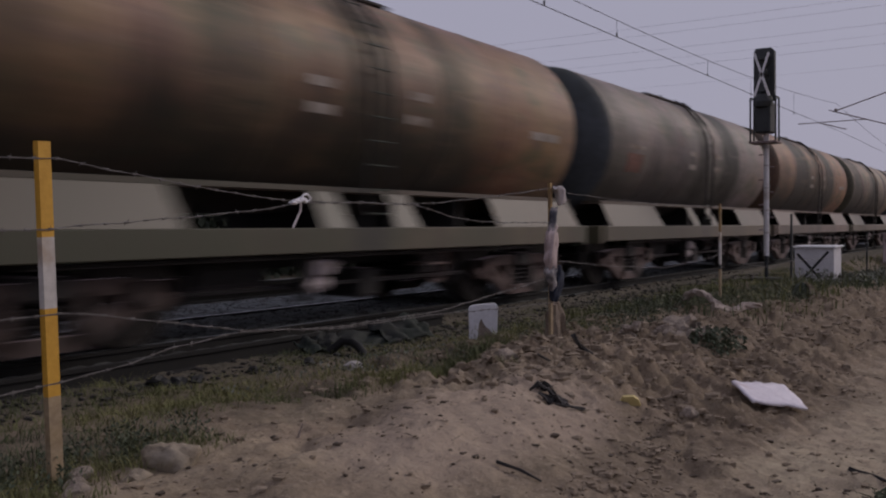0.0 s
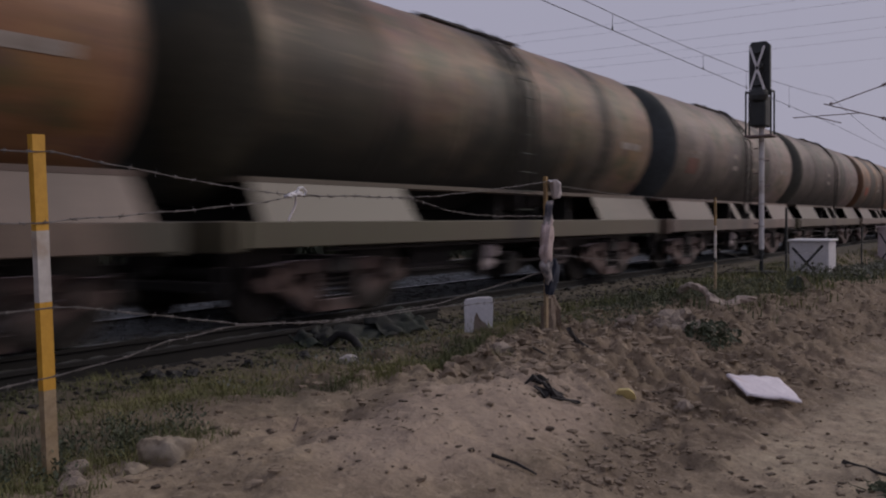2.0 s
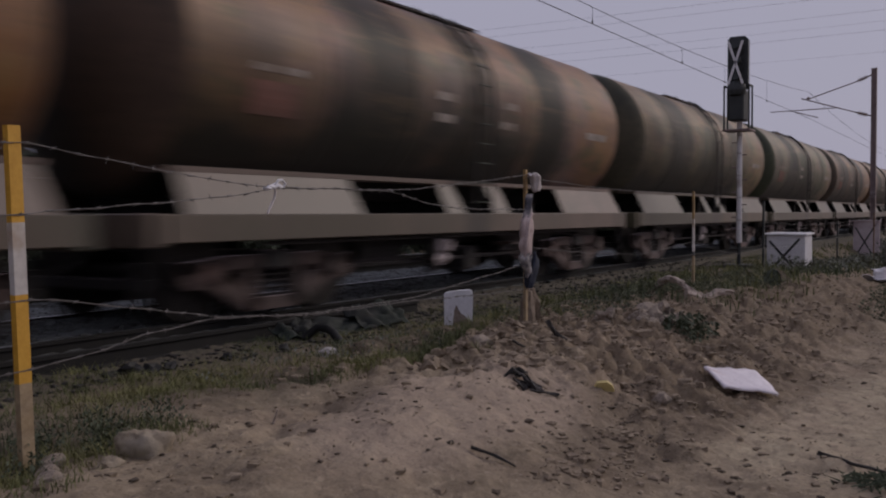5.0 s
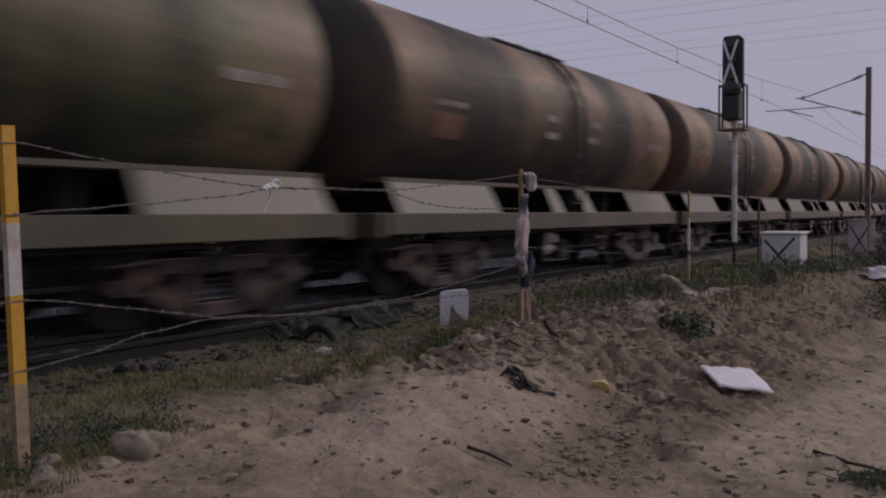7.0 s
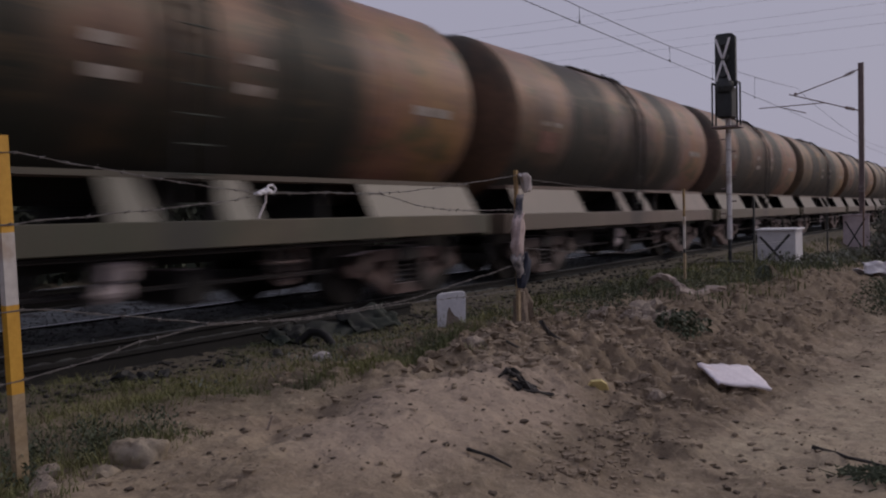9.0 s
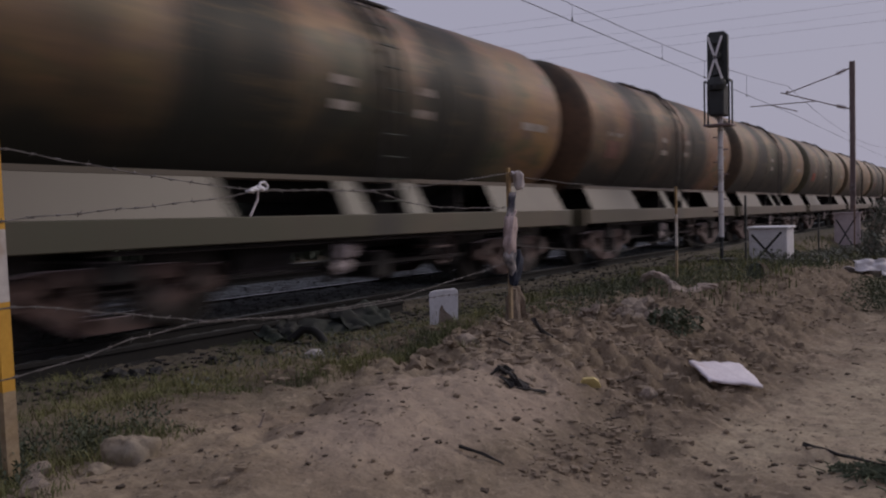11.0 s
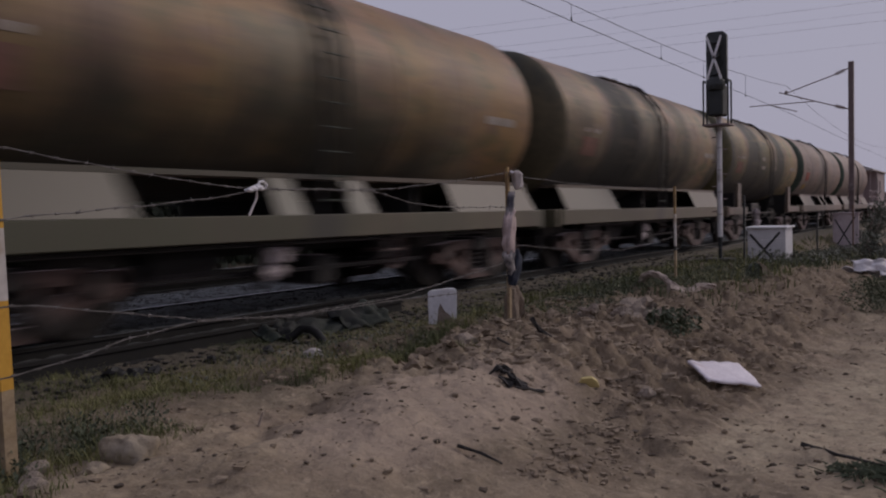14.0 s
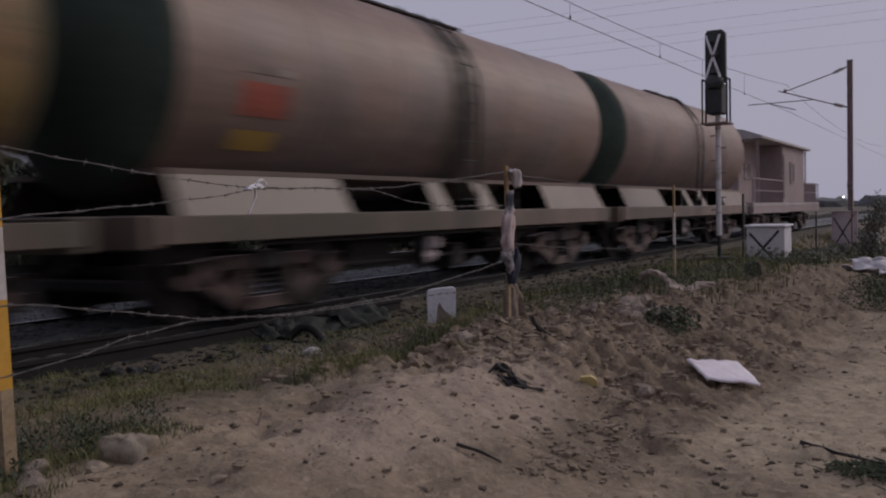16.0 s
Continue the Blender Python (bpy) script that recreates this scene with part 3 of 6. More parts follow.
for cl, lab in ((NEAR_CL, "broad-gauge track with bright rail heads on concrete sleepers"), (FAR_CL, "second track with steel rails on concrete sleepers beyond the train")):
    track = thing("railway_track", lab, "railway track", group="tracks", kind="structure")
    for s in (-0.874, 0.874):
        r = part("rail", along_x(B(), rail_profile(cl + s), -400, 500), M_rail, track)
        part("rail_head", along_x(B(), [(cl + s - .033, -.004), (cl + s + .033, -.004), (cl + s + .026, .0), (cl + s - .026, .0)], -400, 500), M_railhead, r, "polished running surface")
    for k in range(90):
        o = new("sleeper", sleeper_me)
        o.parent = track
        o.location = (-2 + 0.65 * k, cl, 0)
    items = []
    for k in list(range(-200, 0)) + list(range(90, 400)):
        x = -2 + 0.65 * k
        items.append(([(x - .1, cl - 1.37, -.178), (x + .1, cl - 1.37, -.178), (x + .1, cl + 1.37, -.178), (x - .1, cl + 1.37, -.178), (x - .1, cl - 1.37, -.3), (x + .1, cl - 1.37, -.3), (x + .1, cl + 1.37, -.3), (x - .1, cl + 1.37, -.3)], [(0, 1, 2, 3), (0, 4, 5, 1), (2, 6, 7, 3), (1, 5, 6, 2), (3, 7, 4, 0)]))
    far_sl = scatter("far_sleepers", M_concrete, items)
    far_sl.parent = track
    tagged(far_sl, "", kind="stuff")

# rail shape added to draw the dark line at the shoulder's edge
edge_rail = thing("spare_rail", "dark rail shape added for the dark line along the ballast shoulder", "rail")
RAIL = [(y, z - .012) for y, z in rail_profile(6.40)]
part("rail_foot", along_x(B(), [RAIL[k] for k in (0, 1, 2, 3, 10, 11)], -12, 9.6), M_rail, edge_rail)
part("rail_web", along_x(B(), [RAIL[k] for k in (10, 3, 4, 9)], -12, 9.6), M_rail, edge_rail)
part("rail_head", along_x(B(), [RAIL[k] for k in (9, 4, 5, 6, 7, 8)], -12, 9.6), M_rail, edge_rail)

# ---- tank wagons ----
TANK_R, TANK_Z, PLATE_L = 1.418, 2.686, 11.05


def tank_bm():
    prof = [(0.10, TANK_R), (0.16, TANK_R)]
    seams = [2.2, 3.9, 5.5, 7.1, 8.8]
    mid = []
    for s in seams:
        mid += [(s - .07, TANK_R), (s - .03, TANK_R), (s - .02, TANK_R + .006), (s + .02, TANK_R + .006), (s + .03, TANK_R), (s + .07, TANK_R)]
    prof = prof + mid + [(PLATE_L - x, r) for x, r in reversed(prof)]
    return lathe_x(B(), prof, 56, 0, TANK_Z)


def tank_end(side):
    """The dished end of the shell."""
    prof = [(-0.45, 0), (-0.435, 0.35), (-0.39, 0.65), (-0.30, 0.95), (-0.18, 1.18), (-0.06, 1.33), (0.03, 1.395), (0.10, TANK_R - .002)]
    return lathe_x(B(), prof if side < 0 else [(PLATE_L - x, r) for x, r in reversed(prof)], 56, 0, TANK_Z)


def curved_patch(x0, x1, z0, z1, side=-1, lift=0.006):
    """A thin plate following the shell between two heights."""
    bm = B()
    rows = []
    for k in range(5):
        z = z0 + (z1 - z0) * k / 4
        row = []
        for x in (x0, x1):
            for r in (TANK_R + lift, TANK_R - 0.01):
                row.append(bm.verts.new((x, side * math.sqrt(max(r * r - (z - TANK_Z) ** 2, 0)), z)))
        rows.append(row)
    for p, q in zip(rows, rows[1:]):
        bm.faces.new((p[0], p[2], q[2], q[0]))
        bm.faces.new((p[1], q[1], q[3], p[3]))
        bm.faces.new((p[0], q[0], q[1], p[1]))
        bm.faces.new((p[2], p[3], q[3], q[2]))
    bm.faces.new(rows[0])
    bm.faces.new(rows[-1])
    return bm


def side_plate(bm, s, x0, x1, lean=0.0):
    """Inclined cradle plate on one side from the sole bar up to the tank shelf."""
    ya, za, yb, zb, th = 1.435 * s, 1.09, 1.225 * s, 1.50, 0.012
    v = [bm.verts.new(p) for p in ((x0, ya, za), (x1, ya, za), (x1 - lean, yb, zb), (x0 + lean, yb, zb), (x0, ya - th * s, za), (x1, ya - th * s, za), (x1 - lean, yb - th * s, zb), (x0 + lean, yb - th * s, zb))]
    for f in ((0, 1, 2, 3), (7, 6, 5, 4), (0, 4, 5, 1), (1, 5, 6, 2), (2, 6, 7, 3), (3, 7, 4, 0)):
        bm.faces.new([v[i] for i in f])
    return bm


def bogie(wagon, cx):
    b = new("bogie")
    b.parent = wagon
    b.location = (cx, 0, 0)
    for s in (-1, 1):
        y0, y1 = s * 1.02, s * 1.16
        bm = B()
        prism(bm, [(-1.3, .50), (-1.28, .60), (-.75, .66), (.75, .66), (1.28, .60), (1.3, .50), (.7, .52), (-.7, .52)], y0, y1)      # top chord
        for d in (-1, 1):
            prism(bm, [(d * 1.30, .62), (d * .78, .62), (d * .74, .40), (d * .86, .34), (d * 1.16, .34), (d * 1.30, .42)], y0, y1)  # axle box end
            prism(bm, [(d * .86, .46), (d * .70, .44), (d * .22, .17), (d * .30, .08), (d * .42, .09), (d * .90, .33)], y0, y1)      # sloping lower arm
            prism(bm, [(d * .46, .56), (d * .34, .56), (d * .28, .16), (d * .40, .16)], y0, y1)                                     # column
        prism(bm, [(-.44, .20), (.44, .20), (.36, .07), (-.36, .07)], y0, y1)                                                        # spring seat
        part("side_frame", bm, M_bogie, b, "dusty cast steel bogie side frame")
        for x in (-.17, 0, .17):
            pts = [(x + .055 * math.cos(k * math.pi / 3), s * 1.08 + .055 * math.sin(k * math.pi / 3), .18 + .0115 * k) for k in range(30)]
            part("spring", sweep(B(), pts, .016, 4), M_under, b)
        for x in (-1, 1):
            part("axle_cap", tube(B(), (x, s * 1.16, .5), (x, s * 1.21, .5), .11, 12), M_bogie, b)
    bm = box(B(), -.2, .2, -1.22, 1.22, .50, .70, .03)
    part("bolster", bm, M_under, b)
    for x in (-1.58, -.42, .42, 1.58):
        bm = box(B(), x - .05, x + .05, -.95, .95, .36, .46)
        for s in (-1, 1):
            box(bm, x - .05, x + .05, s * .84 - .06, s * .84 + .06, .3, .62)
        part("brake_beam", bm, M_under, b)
    for x in (-1, 1):
        w = wheelset()
        w.parent = b
        w.location = (x, 0, .5)
    return b


def wheelset():
    bm = B()
    for s in (-1, 1):
        t = bmesh.new()
        y = s * .86
        prof = [(-.07, .18), (-.07, .40), (-.065, .44), (-.065, .49), (.05, .50), (.065, .53), (.075, .53), (.075, .44), (.02, .40), (.02, .18), (-.07, .18)]
        seg = 24
        rings = [[t.verts.new((r * math.cos(2 * math.pi * k / seg), y - s * dy, r * math.sin(2 * math.pi * k / seg))) for k in range(seg)] for dy, r in prof]
        for p, q in zip(rings, rings[1:]):
            for k in range(seg):
                t.faces.new((p[k], q[k], q[(k + 1) % seg], p[(k + 1) % seg]))
        join(bm, t)
        for k in range(6):
            a = k * math.pi / 3
            tube(bm, (.29 * math.cos(a), y + s * .05, .29 * math.sin(a)), (.29 * math.cos(a), y + s * .08, .29 * math.sin(a)), .05, 8)
    tube(bm, (0, -1.15, 0), (0, 1.15, 0), .085, 12)
    for s in (-1, 1):
        tube(bm, (0, s * .76, 0), (0, s * .96, 0), .19, 14)
    return link("wheelset", bm, M_wheel)


def underframe_ends(w, frameless=False):
    for s, x in ((-1, -0.40), (1, PLATE_L + 0.40)):
        bm = box(B(), min(x, x - s * .16), max(x, x - s * .16), -1.40, 1.40, .78, 1.10, .015)
        part("headstock", bm, M_sole, w)
        bm = box(B(), min(x, x + s * .22), max(x, x + s * .22), -.12, .12, .86, 1.1, .03)
        box(bm, min(x + s * .16, x + s * .30), max(x + s * .16, x + s * .30), -.17, .10, .84, 1.12, .04)
        part("coupler", bm, M_under, w, "grimy knuckle coupler")
        bm = sweep(B(), [(x, -.5, .9), (x + s * .1, -.52, .75), (x + s * .2, -.5, .62), (x + s * .28, -.45, .56)], .03, 6)
        part("brake_hose", bm, M_under, w)


def top_fittings(w):
    bm = B()
    tube(bm, (5.5, 0, 3.98), (5.5, 0, 4.12), .34, 20)
    tube(bm, (5.5, 0, 4.12), (5.5, 0, 4.15), .37, 20)
    for k in range(8):
        a = k * math.pi / 4
        tube(bm, (5.5 + .36 * math.cos(a), .36 * math.sin(a), 4.12), (5.5 + .36 * math.cos(a), .36 * math.sin(a), 4.175), .018, 6)
    part("manhole_dome", bm, M_under, w, "oil-blackened manhole dome")
    for y in (-.42, .42):
        bm = box(B(), 4.1, 7.0, y - .13, y + .13, 4.03, 4.06)
        for x in (4.2, 5.0, 6.1, 6.9):
            box(bm, x - .03, x + .03, y - .14, y + .14, 3.90, 4.03)
        part("walkway", bm, M_under, w, "dark plank walkway")
    for x in (2.3, 8.6):
        part("safety_valve", tube(tube(B(), (x, 0, 4.05), (x, 0, 4.13), .12, 12), (x, 0, 4.13), (x, 0, 4.15), .15, 12), M_under, w)


def ladder(w, s):
    pts = [(1.42, 1.10), (1.47, 2.0), (1.50, 2.6), (1.47, 3.1), (1.30, 3.45), (1.05, 3.75), (.75, 4.0)]
    for x in (5.38, 5.84):
        part("ladder_stile", sweep(B(), [(x, s * y, z) for y, z in pts], .022, 6), M_under, w, "dark steel ladder stile")
    for z in [1.25 + .28 * k for k in range(10)]:
        for (ya, za), (yb, zb) in zip(pts, pts[1:]):
            if za <= z < zb:
                y = ya + (yb - ya) * (z - za) / (zb - za)
                part("ladder_rung", tube(B(), (5.38, s * y, z), (5.84, s * y, z), .010, 6), M_dishend, w)


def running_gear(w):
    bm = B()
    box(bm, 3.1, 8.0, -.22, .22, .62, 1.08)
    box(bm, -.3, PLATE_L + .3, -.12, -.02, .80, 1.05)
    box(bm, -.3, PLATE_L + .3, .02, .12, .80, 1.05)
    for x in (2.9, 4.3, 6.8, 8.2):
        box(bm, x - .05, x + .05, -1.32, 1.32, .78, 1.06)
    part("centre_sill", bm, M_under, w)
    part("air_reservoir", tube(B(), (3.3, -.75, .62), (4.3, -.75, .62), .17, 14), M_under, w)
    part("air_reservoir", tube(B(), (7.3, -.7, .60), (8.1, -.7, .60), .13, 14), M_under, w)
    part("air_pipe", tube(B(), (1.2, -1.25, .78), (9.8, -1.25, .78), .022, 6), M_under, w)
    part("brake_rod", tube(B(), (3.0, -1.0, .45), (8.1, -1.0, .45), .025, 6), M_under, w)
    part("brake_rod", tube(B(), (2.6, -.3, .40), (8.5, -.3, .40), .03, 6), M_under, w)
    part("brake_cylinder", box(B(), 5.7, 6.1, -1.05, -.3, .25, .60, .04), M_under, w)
    bm = box(B(), 4.62, 4.92, -1.30, -1.14, .56, .74, .02)
    tube(bm, (4.5, -1.22, .47), (4.86, -1.22, .47), .085, 12)
    tube(bm, (4.66, -1.22, .38), (4.66, -1.22, .56), .07, 10)
    tube(bm, (4.80, -1.32, .64), (4.80, -1.36, .64), .07, 10)
    tube(bm, (4.92, -1.22, .66), (5.08, -1.22, .70), .04, 8)
    part("brake_valve", bm, M_valve, w, "dusty whitish brake valve group")
    bm = box(B(), 4.45, 5.05, -1.30, -1.14, .80, .84)
    box(bm, 4.5, 4.55, -1.30, -1.14, .3, .8)
    part("valve_bracket", bm, M_under, w)
    bm = B()
    for k in range(12):
        a, b2 = 2 * math.pi * k / 12, 2 * math.pi * (k + 1) / 12
        tube(bm, (6.9 + .24 * math.cos(a), -1.36, .62 + .24 * math.sin(a)), (6.9 + .24 * math.cos(b2), -1.36, .62 + .24 * math.sin(b2)), .02, 6)
    for a in (0, math.pi / 2):
        tube(bm, (6.9 - .24 * math.cos(a), -1.36, .62 - .24 * math.sin(a)), (6.9 + .24 * math.cos(a), -1.36, .62 + .24 * math.sin(a)), .015, 6)
    tube(bm, (6.9, -1.36, .62), (6.9, -.9, .62), .025, 6)
    part("hand_brake_wheel", bm, M_bogie, w)


def tank_wagon(openings):
    """One wagon, its tank on a cradle of inclined plates; openings: the gaps between the plates."""
    w = thing("tank_wagon", "weathered oil tank wagon on two bogies, running on the near track", "rail wagon", group="wagons of the train")
    part("tank", tank_bm(), M_plate, w, smooth=True)
    for e in (-1, 1):
        part("tank_end", tank_end(e), M_dishend, w, "", True)
    for s in (-1, 1):
        part("sole_bar", box(B(), -.24, PLATE_L + .24, min(s * 1.30, s * 1.44), max(s * 1.30, s * 1.44), .82, 1.09, .01), M_sole, w)
        edges = [0.0] + [v for o in openings for v in o] + [PLATE_L]
        for a, b in zip(edges[::2], edges[1::2]):
            part("cradle_plate" if b - a > 1 else "cradle_post", side_plate(B(), s, a, b, .04), M_plate, w)
        part("cradle_shelf", box(B(), 0, PLATE_L, min(s * 1.23, s * .86), max(s * 1.23, s * .86), 1.50, 1.555), M_plate, w)
        ladder(w, s)
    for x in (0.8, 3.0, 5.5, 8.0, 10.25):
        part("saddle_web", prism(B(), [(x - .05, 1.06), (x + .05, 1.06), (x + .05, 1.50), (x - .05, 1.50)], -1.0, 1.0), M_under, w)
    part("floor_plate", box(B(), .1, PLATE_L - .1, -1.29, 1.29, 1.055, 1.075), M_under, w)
    underframe_ends(w)
    running_gear(w)
    top_fittings(w)
    bogie(w, 1.5)
    bogie(w, PLATE_L - 1.5)
    return w


def frameless_wagon():
    """An older tank wagon with no side frame: stub sills and upright saddles over the bogies."""
    w = thing("tank_wagon", "older frameless tank wagon with upright saddle posts, dark oil bands", "rail wagon", group="wagons of the train")
    part("tank", tank_bm(), M_plate, w, smooth=True)
    for e in (-1, 1):
        part("tank_end", tank_end(e), M_dishend, w, "", True)
    for s in (-1, 1):
        for x0, x1 in ((-.3, 2.1), (8.9, PLATE_L + .3)):
            part("stub_sill", box(B(), x0, x1, min(s * 1.28, s * 1.42), max(s * 1.28, s * 1.42), .84, 1.06, .01), M_sole, w)
        for x in (1.25, 9.45):
            part("saddle_post", prism(B(), [(x - .24, 1.06), (x + .24, 1.06), (x + .2, 1.80), (x - .2, 1.80)], min(s * 1.26, s * 1.36), max(s * 1.26, s * 1.36)), M_sole, w)
        ladder(w, s)
    for x in (1.25, 9.45):
        bm = box(B(), x - .3, x + .3, -1.25, 1.25, .78, 1.5)
        box(bm, x - 1.5, x + 1.5, -.35, .35, .80, 1.1)
        part("saddle_web", bm, M_under, w)
    underframe_ends(w)
    part("air_reservoir", tube(B(), (3.6, -.6, .78), (4.7, -.6, .78), .2, 14), M_under, w)
    part("air_pipe", tube(B(), (2.4, -1.0, .85), (8.4, -1.0, .85), .025, 6), M_under, w)
    part("brake_rod", tube(B(), (2.4, -.3, .6), (8.4, -.3, .6), .03, 6), M_under, w)
    part("brake_cylinder", box(B(), 5.0, 6.2, -.9, -.2, .7, 1.2, .04), M_under, w)
    bm = lump(B(), (4.75, -1.1, .84), (.20, .14, .15), .35, 4)
    lump(bm, (4.80, -1.1, .50), (.27, .15, .17), .35, 7)
    tube(bm, (4.77, -1.1, .4), (4.77, -1.1, .95), .12, 10)
    tube(bm, (4.75, -.9, .88), (5.25, -.9, .84), .03, 6)
    part("brake_valve", bm, M_valve, w, "dusty whitish brake valve group")
    top_fittings(w)
    bogie(w, 1.5)
    bogie(w, PLATE_L - 1.5)
    return w


THREE = ((2.72, 4.62), (5.10, 5.95), (6.45, 8.40))
ONE = ((2.72, 8.40),)
# number along the train: openings, base paint, worn paint, oil bands (x, half width, strength), soot, marks
RUST, GREEN, MAUVE = (0.22, 0.095, 0.05), (0.075, 0.095, 0.05), (0.19, 0.14, 0.135)
LADDER = (5.6, 0.28, 0.68)
WAGONS = {
    -23: (THREE, (0.12, 0.10, 0.06), (0.20, 0.15, 0.09), ((3.2, 0.8, 0.8), LADDER), 0.8, "w", GREEN),
    -22: (THREE, (0.15, 0.115, 0.07), (0.25, 0.20, 0.145), ((3.3, 0.4, 0.5), LADDER, (7.3, 0.2, 0.65)), 0.75, "lw", RUST),
    -21: (THREE, (0.125, 0.135, 0.115), (0.22, 0.19, 0.19), ((0.4, 0.3, 0.4), LADDER, (7.6, 0.6, 0.95)), 0.6, "lr", (0.21, 0.18, 0.18)),
    -20: (ONE, (0.15, 0.085, 0.05), (0.25, 0.17, 0.11), ((3.4, 1.0, 0.95), LADDER, (7.6, 0.65, 0.92)), 0.85, "lw", (0.22, 0.125, 0.06)),
    -19: (ONE, (0.115, 0.11, 0.07), (0.23, 0.195, 0.15), ((1.2, 0.9, 0.65), (5.5, 0.35, 0.85), (8.8, 0.12, 0.8)), 0.85, "w", (0.20, 0.17, 0.135)),
    -18: (THREE, (0.15, 0.15, 0.125), (0.25, 0.215, 0.20), (LADDER, (7.8, 0.3, 0.7)), 0.7, "lrw", (0.225, 0.19, 0.19)),
    -17: (THREE, (0.12, 0.125, 0.105), (0.215, 0.18, 0.18), ((4.6, 3.4, 0.62), (7.5, 0.5, 0.7)), 0.75, "lw", MAUVE),
    -16: (THREE, (0.21, 0.11, 0.055), (0.20, 0.15, 0.09), ((3.0, 0.7, 0.85), LADDER, (7.6, 0.6, 0.85)), 0.75, "lr", (0.26, 0.135, 0.06)),
    -15: (THREE, (0.15, 0.10, 0.065), (0.22, 0.16, 0.10), ((3.3, 0.6, 0.85), LADDER, (8.0, 0.5, 0.9)), 0.8, "lrw", MAUVE),
    -14: (THREE, (0.13, 0.12, 0.075), (0.22, 0.19, 0.13), ((2.6, 0.9, 0.8), LADDER, (7.6, 0.5, 0.7)), 0.75, "w", GREEN),
    -13: (THREE, (0.092, 0.11, 0.058), (0.21, 0.17, 0.145), ((3.3, 0.6, 0.9), (5.8, 0.5, 0.6), (9.0, 0.12, 0.6)), 0.95, "lrw", (0.08, 0.115, 0.055)),
    -12: (THREE, (0.125, 0.095, 0.065), (0.23, 0.165, 0.105), ((2.4, 1.2, 0.8), LADDER, (7.8, 0.6, 0.92)), 0.9, "rlw", (0.20, 0.14, 0.10)),
    -11: (THREE, (0.17, 0.095, 0.05), (0.22, 0.175, 0.105), ((3.2, 1.0, 0.97), LADDER, (7.6, 0.9, 0.85)), 0.9, "lrw", (0.14, 0.105, 0.085)),
    -10: (THREE, (0.155, 0.105, 0.06), (0.24, 0.165, 0.10), ((3.2, 0.85, 0.98), LADDER, (7.5, 0.8, 0.93)), 0.85, "lrw", (0.24, 0.10, 0.065)),
    -9: (THREE, (0.20, 0.12, 0.075), (0.20, 0.15, 0.11), ((3.2, 1.0, 0.92), LADDER, (8.0, 0.5, 0.9)), 0.85, "rw", MAUVE),
    -8: (THREE, (0.17, 0.115, 0.09), (0.22, 0.155, 0.10), ((2.8, 0.8, 0.92), LADDER, (7.6, 0.6, 0.92)), 0.85, "lrw", RUST),
    -7: (THREE, (0.15, 0.105, 0.06), (0.24, 0.175, 0.095), ((2.9, 0.8, 0.92), LADDER, (7.4, 0.9, 0.95)), 0.9, "lw", GREEN),
    -6: (THREE, (0.19, 0.115, 0.065), (0.24, 0.18, 0.11), ((3.3, 0.7, 0.95), LADDER, (7.5, 0.8, 0.92)), 0.85, "rlw", (0.23, 0.11, 0.06)),
    -5: (THREE, (0.135, 0.095, 0.055), (0.20, 0.165, 0.095), ((3.2, 0.6, 0.98), LADDER, (7.8, 0.4, 0.98)), 0.85, "lw", (0.10, 0.12, 0.055)),
    -4: (ONE, (0.135, 0.128, 0.072), (0.215, 0.165, 0.115), ((0.2, 0.4, 0.6), (3.2, 0.4, 0.5), LADDER), 0.75, "rlw", (0.10, 0.115, 0.065)),
    -3: (THREE, (0.165, 0.12, 0.065), (0.225, 0.17, 0.10), (LADDER,), 0.7, "rw", (0.19, 0.155, 0.095)),
    -2: (ONE, (0.155, 0.135, 0.075), (0.25, 0.21, 0.15), ((3.4, 0.9, 0.93), LADDER, (7.6, 0.3, 0.6), (10.8, 0.4, 0.8)), 0.95, "rw", (0.24, 0.195, 0.13)),
    -1: (None, (0.165, 0.15, 0.07), (0.25, 0.205, 0.12), ((0.1, 0.35, 0.9), (3.4, 0.95, 0.97), (7.6, 0.6, 0.93)), 0.97, "rlw", (0.20, 0.175, 0.08)),
    0: (THREE, (0.165, 0.138, 0.12), (0.215, 0.18, 0.165), (LADDER,), 0.18, "ry", (0.20, 0.165, 0.15)),
    1: (THREE, (0.16, 0.135, 0.12), (0.205, 0.17, 0.16), ((8.4, 0.06, 0.35),), 0.15, "", (0.19, 0.15, 0.145)),
}
END_TONES = {-21: (0.075, 0.085, 0.095), 0: (0.046, 0.072, 0.050), 1: (0.058, 0.090, 0.064), -18: (0.06, 0.07, 0.075), -10: (0.105, 0.065, 0.045)}
OLIVE = (-23, -22, -21, -19, -17, -14, -13, -12, -11, -10, -8, -7, -6, -5, -4, -3, -2)
SPACING, SPEED, GAIN, LAST_X = 12.42, 17.02, 0.018, 6.078


def wagon_x(n, t):
    return LAST_X + n * SPACING - SPEED * (t - 16) - GAIN * (t - 16) ** 2 / 2


